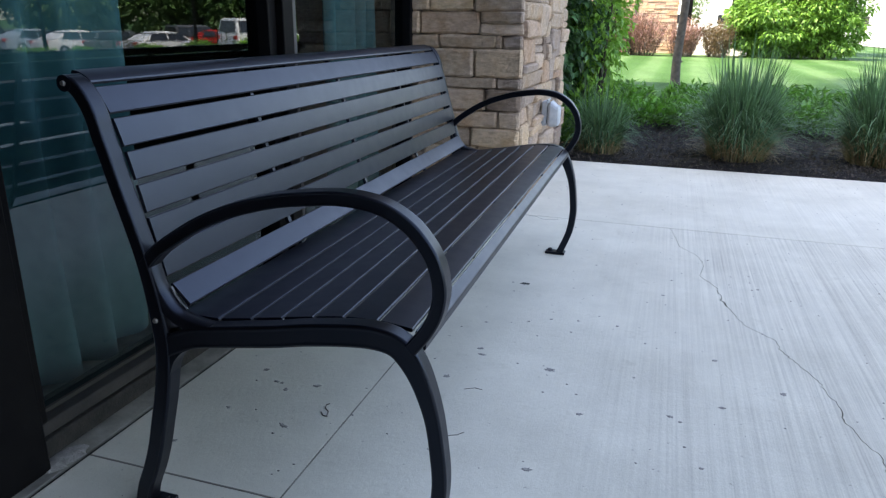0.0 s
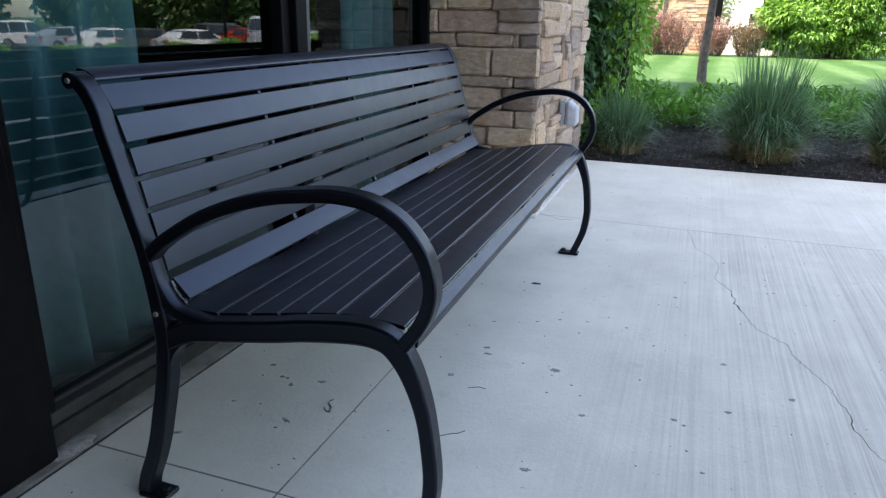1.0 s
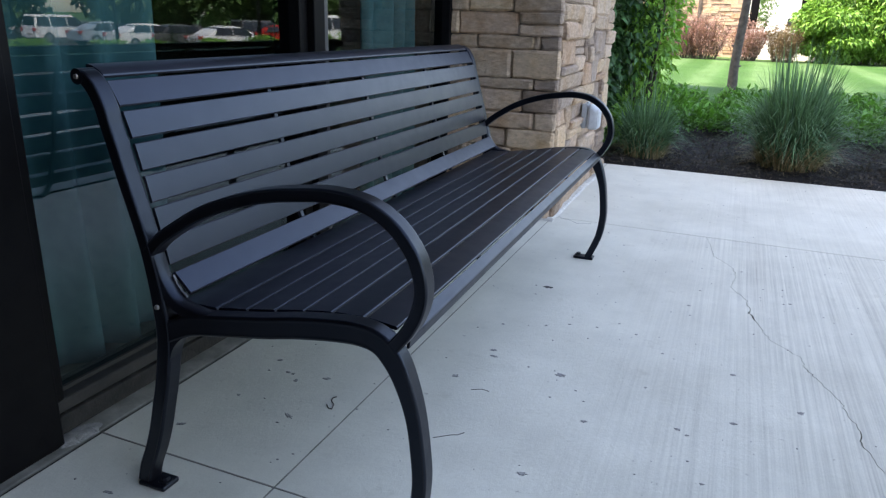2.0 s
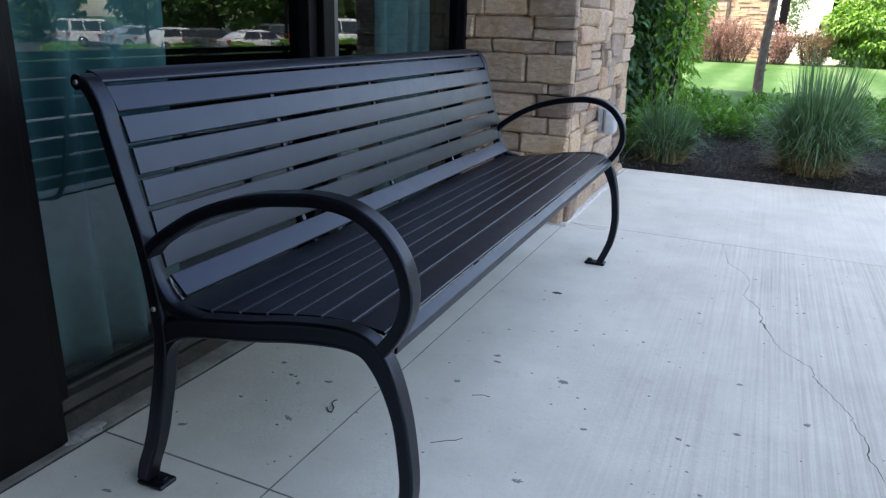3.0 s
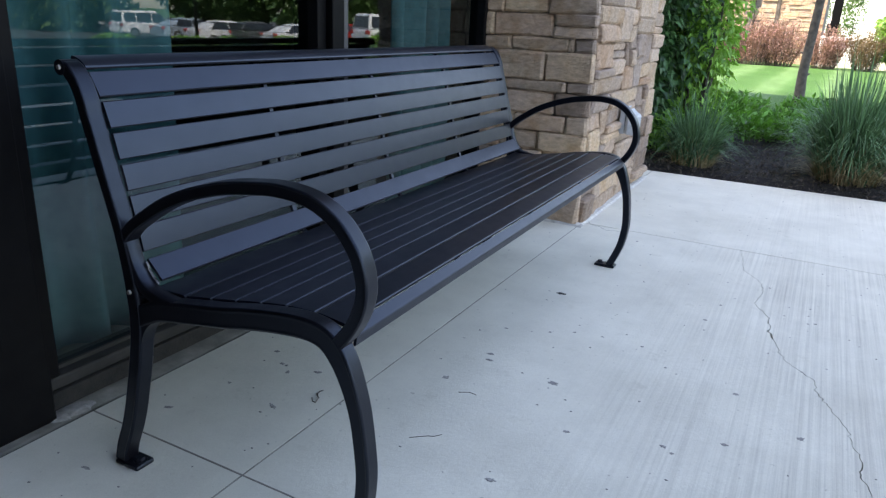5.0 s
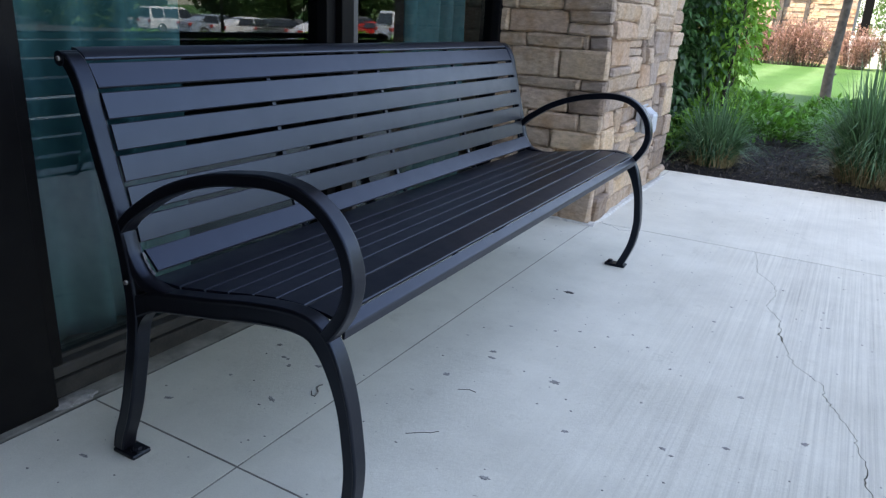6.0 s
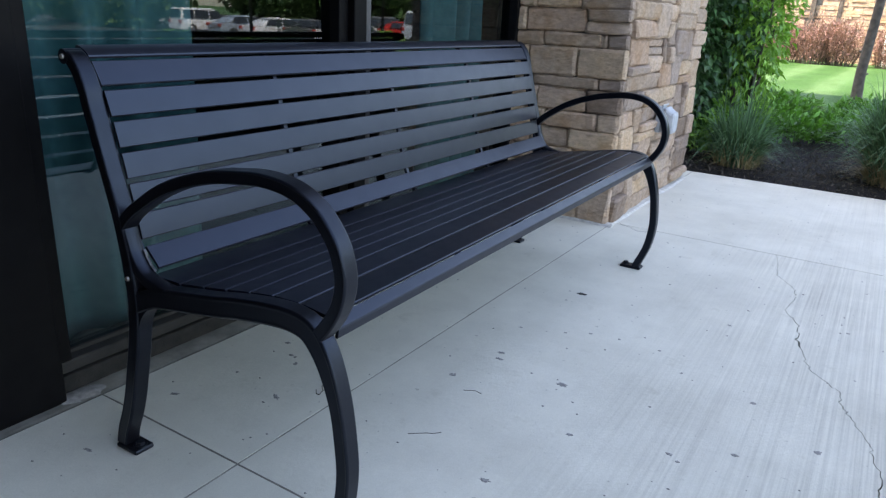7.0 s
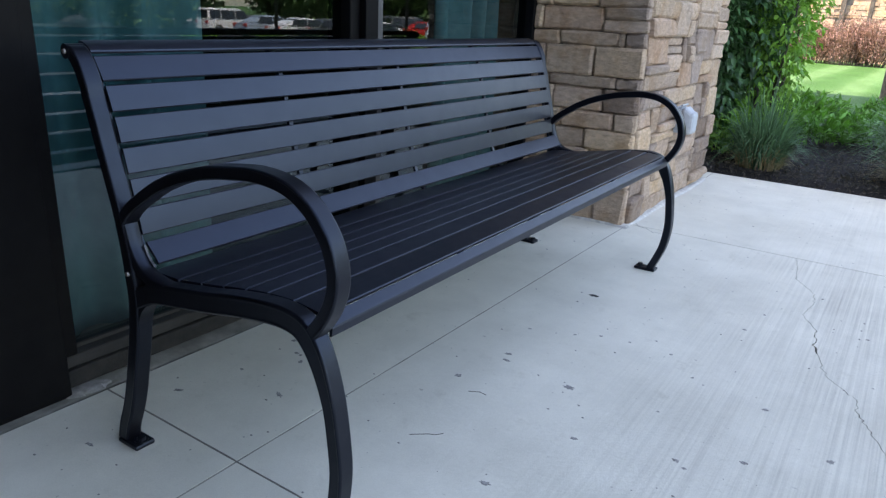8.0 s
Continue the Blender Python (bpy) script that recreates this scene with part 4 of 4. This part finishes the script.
shrub("climbing_shrub", "bright young green growth beside the dark shrub", "shrub", (-0.66, 6.12), (0.27, 0.40, 1.25), 4600, 0.072, LEAF_YOUNG, 23, lumps=16, droop=0.3, aspect=0.4, lift=1.0)

# young tree on the lawn's edge
tree = thing("young_tree", "young tree with a slim grey leaning trunk on the lawn", "tree", (0.0, 8.9, ground_z(0, 8.9)))
bm = bmesh.new()
trunk = spline([(0.01, 0, -0.05), (0.0, 0, 0.12), (-0.005, 0, 0.35), (0.015, 0.01, 0.8), (0.03, 0.0, 1.3), (0.05, 0.02, 2.0), (0.06, 0.0, 3.2), (0.07, 0, 4.2)], 4)
rings = []
for j, a in enumerate(trunk):
    t = j / len(trunk)
    rad = 0.058 - 0.033 * t + 0.016 * math.exp(-t * 25)
    rings.append([bm.verts.new((a.x + rad * (1 + 0.09 * noise.noise((k * 1.3, j * 0.7, 2))) * math.cos(k * math.pi / 7), a.y + rad * math.sin(k * math.pi / 7), a.z)) for k in range(14)])
for ra, rb in zip(rings, rings[1:]):
    for k in range(14):
        bm.faces.new((ra[k], ra[(k + 1) % 14], rb[(k + 1) % 14], rb[k]))
for zz, aa in ((0.28, 0.5), (0.5, 3.0), (0.85, 1.2)):
    cylinder(bm, (0, 0, zz), (0.07 * math.cos(aa), 0.07 * math.sin(aa), zz + 0.02), 0.022, 0.008, 8)
part("trunk", bm, BARK, tree, smooth=True)
bm = bmesh.new()
r = random.Random(2)
for k in range(9):
    a = k * 2.4
    z0 = 2.3 + 0.2 * k
    limb(bm, (0.06, 0, z0), (0.06 + 1.0 * math.cos(a), 1.0 * math.sin(a), z0 + 0.9), 0.02, 0.006, 6)
part("limb", bm, BARK, tree)
pts, v = blob_points(1800, (0.05, 0, 4.6), (1.1, 1.1, 1.2), 31, 0.3, 12)
leaf_mesh("crown", pts, np.random.default_rng(3).uniform(0.06, 0.11, len(pts)), LEAF_TREE, tree, 31, 0.4, 0.5, v)

# shrubs along the far side of the lawn
def twiggy(label, x, y, w, h, n, leaf, seed, group=""):
    """A bush of many upright shoots set with small leaves, wide at the foot."""
    s = thing("bush", label, "bush", (x, y, ground_z(x, y)), group)
    rn = np.random.default_rng(seed)
    shoots = 90
    bm = bmesh.new()
    pts, out = [], []
    for _ in range(shoots):
        a, q = rn.uniform(0, 6.283), math.sqrt(rn.random())
        bx, by = 0.55 * w * q * math.cos(a), 0.30 * q * math.sin(a)
        tx, ty = w * q * 1.05 * math.cos(a) + rn.normal(0, 0.06), 0.45 * q * math.sin(a)
        top = h * (1.08 - 0.42 * q * q) * rn.uniform(0.72, 1.08)
        cylinder(bm, (bx, by, -0.03), (tx, ty, top), 0.006, 0.002, 4)
        m = n // shoots
        t = rn.uniform(0.08, 1.0, m) ** 0.8
        p = np.stack([bx + (tx - bx) * t, by + (ty - by) * t, top * t], 1) + rn.normal(0, 0.035, (m, 3))
        pts.append(p)
        out.append(np.tile([0.3 * math.cos(a), 0.3 * math.sin(a), 0.9], (m, 1)))
    part("stem", bm, BARK, s)
    leaf_mesh("foliage", np.concatenate(pts), rn.uniform(0.03, 0.065, len(pts) * (n // shoots)), leaf, s, seed, -0.3, 0.42, np.concatenate(out))
    return s


for x, w, h, sd in ((-1.28, 0.55, 1.02, 1), (-0.80, 0.50, 0.98, 2), (-1.95, 0.6, 0.95, 6), (0.14, 0.40, 0.86, 3)):
    twiggy("reddish barberry bush in front of the stone house", x, 18.3 + 0.05 * sd, w, h, 5400, LEAF_RED, 50 + sd, "barberry bushes")
for x, w, h, sd in ((0.92, 0.40, 0.86, 4), (-3.0, 0.5, 0.8, 5)):
    twiggy("brownish green twiggy bush by the house", x, 18.5, w, h, 4200, LEAF_BROWN, 60 + sd, "brownish bushes")
for x, w, h, sd in ((1.95, 0.95, 1.05, 1), (3.2, 1.1, 1.45, 2), (2.6, 1.0, 1.55, 3)):
    shrub("hedge_shrub", "large bright green sunlit shrub at the lawn's edge", "shrub", (x, 18.6 + 0.2 * sd), (w, 0.8, h), 16000, 0.125, LEAF_HEDGE, 70 + sd, "bright shrubs", 60, 0.8, 0.38, 0.78, 0.27, 0.50, 0.32)

# ---- far stone house ----
house = thing("house", "tan stone house with dark posts and white trim", "house", (0, 20.2, 0.2))
part("wall", boxed((-9.0, 0.0, -0.3), (-0.05, 5.0, 4.2)), MORTAR, house)
part("roof", boxed((-9.4, -0.7, 4.2), (0.4, 5.4, 4.45), 0.03), BRONZE, house)
part("pier", boxed((-1.74, -0.10, -0.3), (-1.63, 0.0, 4.2), 0.01), BARK, house)
part("pier", boxed((-1.15, -0.06, -0.3), (-1.06, 0.0, 4.2), 0.01), BARK, house)
part("post", boxed((0.10, -0.4, 0.7), (0.29, -0.2, 4.2), 0.01), BRONZE, house)
part("post", boxed((1.22, -0.4, 0.7), (1.40, -0.2, 4.2), 0.01), BRONZE, house)
part("porch_wall", boxed((-0.04, -0.5, -0.3), (3.2, -0.1, 0.62), 0.02), WHITE, house, "white rendered wall")
part("coping", boxed((-0.04, -0.56, 0.621), (3.25, -0.04, 0.72), 0.015), WHITE, house, "white coping")
part("porch_roof", boxed((-0.05, -0.8, 4.2), (3.6, 3.0, 4.5), 0.03), WHITE, house)
fr = random.Random(17)
z = -0.2
while z < 2.3:
    h = fr.uniform(0.05, 0.10)
    x = -4.2
    while x < -0.05:
        w = min(fr.uniform(0.14, 0.42), -0.05 - x + 0.001)
        if w > 0.04 and not (-1.76 < x + w / 2 < -1.60):
            d = fr.uniform(0.01, 0.05)
            verts = [(x + 0.004, -d, z), (x + w - 0.004, -d, z), (x + w - 0.004, -d + 0.006, z + h - 0.006), (x + 0.004, -d + 0.006, z + h - 0.006),
                     (x + 0.004, 0.0, z), (x + w - 0.004, 0.0, z), (x + w - 0.004, 0.0, z + h), (x + 0.004, 0.0, z + h)]
            if z < 1.75 and x > -2.6:
                raw("stone", verts, [(0, 1, 2, 3), (0, 4, 5, 1), (1, 5, 6, 2), (2, 6, 7, 3), (3, 7, 4, 0)], STONE_FAR, house)
        x += w
    z += h

# white house farther back
far_house = thing("white_house", "pale rendered house beyond the porch", "house", (4.0, 46.0, 0.1))
part("wall", boxed((-5.0, 0, -0.5), (12.0, 6, 4.5)), WHITE, far_house)
part("roof", boxed((-5.4, -0.5, 4.5), (12.4, 6.5, 4.8), 0.05), BRONZE, far_house)
for k in range(6):
    wx = -4.2 + k * 2.4
    win = part("window", boxed((wx - 0.06, -0.05, 0.94), (wx + 0.76, -0.001, 1.56), 0.01), WHITE, far_house)
    part("pane", boxed((wx, -0.06, 1.0), (wx + 0.7, -0.051, 1.5)), DARKGLASS, win)


# ---- car park, seen in the window's reflection ----
def car(color_mat, kind, at, turn, label):
    c = thing("car", label, "car", (at[0], at[1], ground_z(*at) + 0.03), "parked cars")
    c.rotation_euler = (0, 0, turn)
    tall = kind == "suv"
    L, W = (4.45, 1.82) if tall else (4.65, 1.80)
    if tall:
        low = [(-2.2, 0.45), (-2.22, 0.95), (2.05, 0.98), (2.2, 0.80), (2.22, 0.42)]
        cab = [(-2.16, 0.95), (-2.02, 1.72), (0.35, 1.74), (1.05, 1.02)]
    else:
        low = [(-2.3, 0.45), (-2.32, 0.88), (-1.6, 0.97), (1.2, 0.92), (2.15, 0.74), (2.3, 0.42)]
        cab = [(-1.85, 0.95), (-1.35, 1.22), (-0.85, 1.39), (-0.25, 1.45), (0.25, 1.40), (0.75, 1.22), (1.35, 0.92)]
    if tall:
        low = low[:2] + [(1.1, 1.02)] + low[2:]

    def extrude(profile, w, inset):
        bm = bmesh.new()
        z_lo, z_hi = min(z for _, z in profile), max(z for _, z in profile)
        rows = []
        for s in (-1, 1):
            rows.append([bm.verts.new((x, s * (w / 2 - inset * (z - z_lo) / (z_hi - z_lo)), z)) for x, z in profile])
        n = len(profile)
        for i in range(n):
            bm.faces.new((rows[0][i], rows[0][(i + 1) % n], rows[1][(i + 1) % n], rows[1][i]))
        bm.faces.new(rows[0][::-1])
        bm.faces.new(rows[1])
        bmesh.ops.recalc_face_normals(bm, faces=bm.faces)
        return bm

    bm = extrude([(low[0][0], 0.3)] + low + [(low[-1][0], 0.3)], W, 0.04)
    bmesh.ops.bevel(bm, geom=list(bm.edges), offset=0.06, segments=2, affect="EDGES")
    body = part("body", bm, color_mat, c)
    bm = extrude(cab, W - 0.1, 0.18)
    bmesh.ops.bevel(bm, geom=list(bm.edges), offset=0.05, segments=2, affect="EDGES")
    cabin = part("cabin", bm, color_mat, c)
    z0, z1 = (1.06, 1.60) if tall else (0.98, 1.34)
    cuts = ((-1.95, -1.2), (-1.12, -0.1), (-0.02, 0.62)) if tall else ((-1.15, -0.35), (-0.28, 0.55))
    for s in (-1, 1):
        for a, b in cuts:
            q = 0.30 if not tall else 0.06
            verts = [(a - (q if a == cuts[0][0] else 0), s * (W / 2 - 0.035), z0), (b + (0.35 if b == cuts[-1][1] else 0), s * (W / 2 - 0.035), z0), (b, s * (W / 2 - 0.175), z1), (a, s * (W / 2 - 0.175), z1)]
            verts += [(x, y - s * 0.05, z) for x, y, z in verts]
            raw("side_window", verts, [(0, 1, 2, 3), (4, 5, 6, 7), (0, 1, 5, 4), (1, 2, 6, 5), (2, 3, 7, 6), (3, 0, 4, 7)], DARKGLASS, c, "dark tinted window")
    xb = (-2.13, -2.04) if tall else (-1.62, -1.02)
    verts = [(xb[0] - 0.02, -0.68, z0), (xb[0] - 0.02, 0.68, z0), (xb[1] - 0.02, 0.56, z1), (xb[1] - 0.02, -0.56, z1)]
    raw("rear_window", [(x - 0.03, y, z) for x, y, z in verts] + [(x + 0.05, y, z) for x, y, z in verts], [(0, 1, 2, 3), (0, 1, 5, 4), (1, 2, 6, 5), (2, 3, 7, 6), (3, 0, 4, 7)], DARKGLASS, c, "dark tinted window")
    for s in (-1, 1):
        part("tail_light", boxed((-L / 2 - 0.03, s * 0.72 - 0.14, 0.72), (-L / 2 + 0.12, s * 0.72 + 0.14, 0.90), 0.02), TAIL, c, "red tail light")
        for x in (-1.4, 1.4):
            bm = bmesh.new()
            cylinder(bm, (x, s * (W / 2 - 0.2), 0.33), (x, s * (W / 2 + 0.01), 0.33), 0.33, seg=20)
            wheel = part("wheel", bm, TYRE, c)
            bm = bmesh.new()
            cylinder(bm, (x, s * (W / 2 + 0.005), 0.33), (x, s * (W / 2 + 0.02), 0.33), 0.21, 0.19, seg=14)
            part("rim", bm, RIM, wheel)


def car_paint(name, c):
    return mat(name, c, 0.25, 0.0, 0.6)


CW, CG, CS, CR, CB = car_paint("white car paint", (0.75, 0.75, 0.75)), car_paint("grey car paint", (0.10, 0.105, 0.11)), car_paint("silver car paint", (0.42, 0.43, 0.45)), car_paint("red car paint", (0.42, 0.02, 0.015)), car_paint("blue-grey car paint", (0.30, 0.36, 0.42))


def polar(deg, dist):
    """A place on the car park: degrees right of the wall's line, metres from the mirrored eye."""
    return (-2.5 + dist * math.sin(radians(deg)), 0.15 + dist * math.cos(radians(deg)))


for paint_, kind, deg, dist, turn, label in (
        (CW, "suv", 31.6, 39, 112, "white parked sport utility car on the asphalt"),
        (CR, "sedan", 35.3, 54, 108, "red parked car half hidden between others"),
        (CG, "suv", 36.4, 54, 108, "dark grey parked sport utility car on the asphalt"),
        (CW, "sedan", 38.7, 43, 108, "white parked saloon car on the asphalt"),
        (CG, "sedan", 42.2, 47, 106, "dark grey parked saloon car on the asphalt"),
        (CW, "sedan", 44.4, 46, 104, "white parked saloon car on the asphalt"),
        (CB, "sedan", 47.0, 50, 102, "pale blue-grey parked saloon car on the asphalt"),
        (CW, "suv", 50.0, 54, 100, "white parked sport utility car on the asphalt"),
        (CS, "sedan", 54.0, 70, 98, "silver parked car on the asphalt"),
        (CW, "suv", 56.5, 72, 98, "white parked sport utility car on the asphalt")):
    car(paint_, kind, polar(deg, dist), radians(turn), label)

for k, (deg, dist) in enumerate(((29, 36), (32.5, 37), (36, 36), (39.5, 37), (44, 38), (47, 38), (52, 38))):
    x, y = polar(deg, dist)
    shrub("low_shrub", "clipped low yellow-green shrub edging the car park", "shrub", (x, y), (1.3, 0.8, 0.40), 2200, 0.14, LEAF_YOUNG, 200 + k, "car park shrubs", 8, 0.2, 0.5)
for k, deg in enumerate((36.5, 46.5)):
    x, y = polar(deg, 40)
    pole = thing("lamp_pole", "slim dark lamp pole in the car park", "lamp pole", (x, y, ground_z(x, y)), "lamp poles")
    bm = bmesh.new()
    cylinder(bm, (0, 0, -0.1), (0, 0, 7.5), 0.09, 0.06, 10)
    part("pole", bm, BRONZE, pole)
    part("lamp_head", boxed((-0.3, -0.12, 7.5), (0.3, 0.12, 7.62), 0.02), BRONZE, pole)


def big_tree(at, h, r0, seed):
    t = thing("tree", "broad leafy green tree standing in the distance", "tree", (at[0], at[1], ground_z(*at)), "trees behind the car park")
    bm = bmesh.new()
    cylinder(bm, (0, 0, -0.3), (0.1, 0, h * 0.5), 0.28, 0.14, 10)
    rr = random.Random(seed)
    for k in range(6):
        a = k * 1.05
        cylinder(bm, (0.05, 0, h * 0.3), (r0 * 0.6 * math.cos(a), r0 * 0.6 * math.sin(a), h * rr.uniform(0.5, 0.75)), 0.10, 0.04, 6)
    part("trunk", bm, BARK, t)
    pts, v = blob_points(8000, (0, 0, h * 0.50), (r0, r0, h * 0.48), seed, 0.4, 14)
    leaf_mesh("crown", pts, np.random.default_rng(seed).uniform(0.35, 0.75, len(pts)), LEAF_TREE, t, seed, 0.3, 0.6, v)


rt = random.Random(77)
for k, deg in enumerate((22, 25, 28.5, 31, 34, 36, 39, 41.5, 44, 46, 55, 58, 62)):
    big_tree(polar(deg, 66 + rt.uniform(-5, 8)), rt.uniform(9.5, 14.0) * (1.0 if deg < 43 else 0.8 if deg < 47 else 0.42), rt.uniform(3.2, 5.0), 300 + k)

for k, (x, y, h) in enumerate(((-6.0, 40.0, 8.0),)):
    big_tree((x, y), h, 2.2, 401 + k)

# small garden tree beyond the porch
for x, y, r, h, sd in ((0.85, 41.0, 0.75, 1.9, 88), (-0.55, 44.0, 0.55, 1.7, 89)):
    shrub("garden_tree", "small airy green tree beyond the porch", "tree", (x, y), (r, r, h), 1500, 0.16, LEAF_TREE, sd, "small trees beyond the porch", 12, 0.4, 0.45, 1.0, 0.35, 0.5)
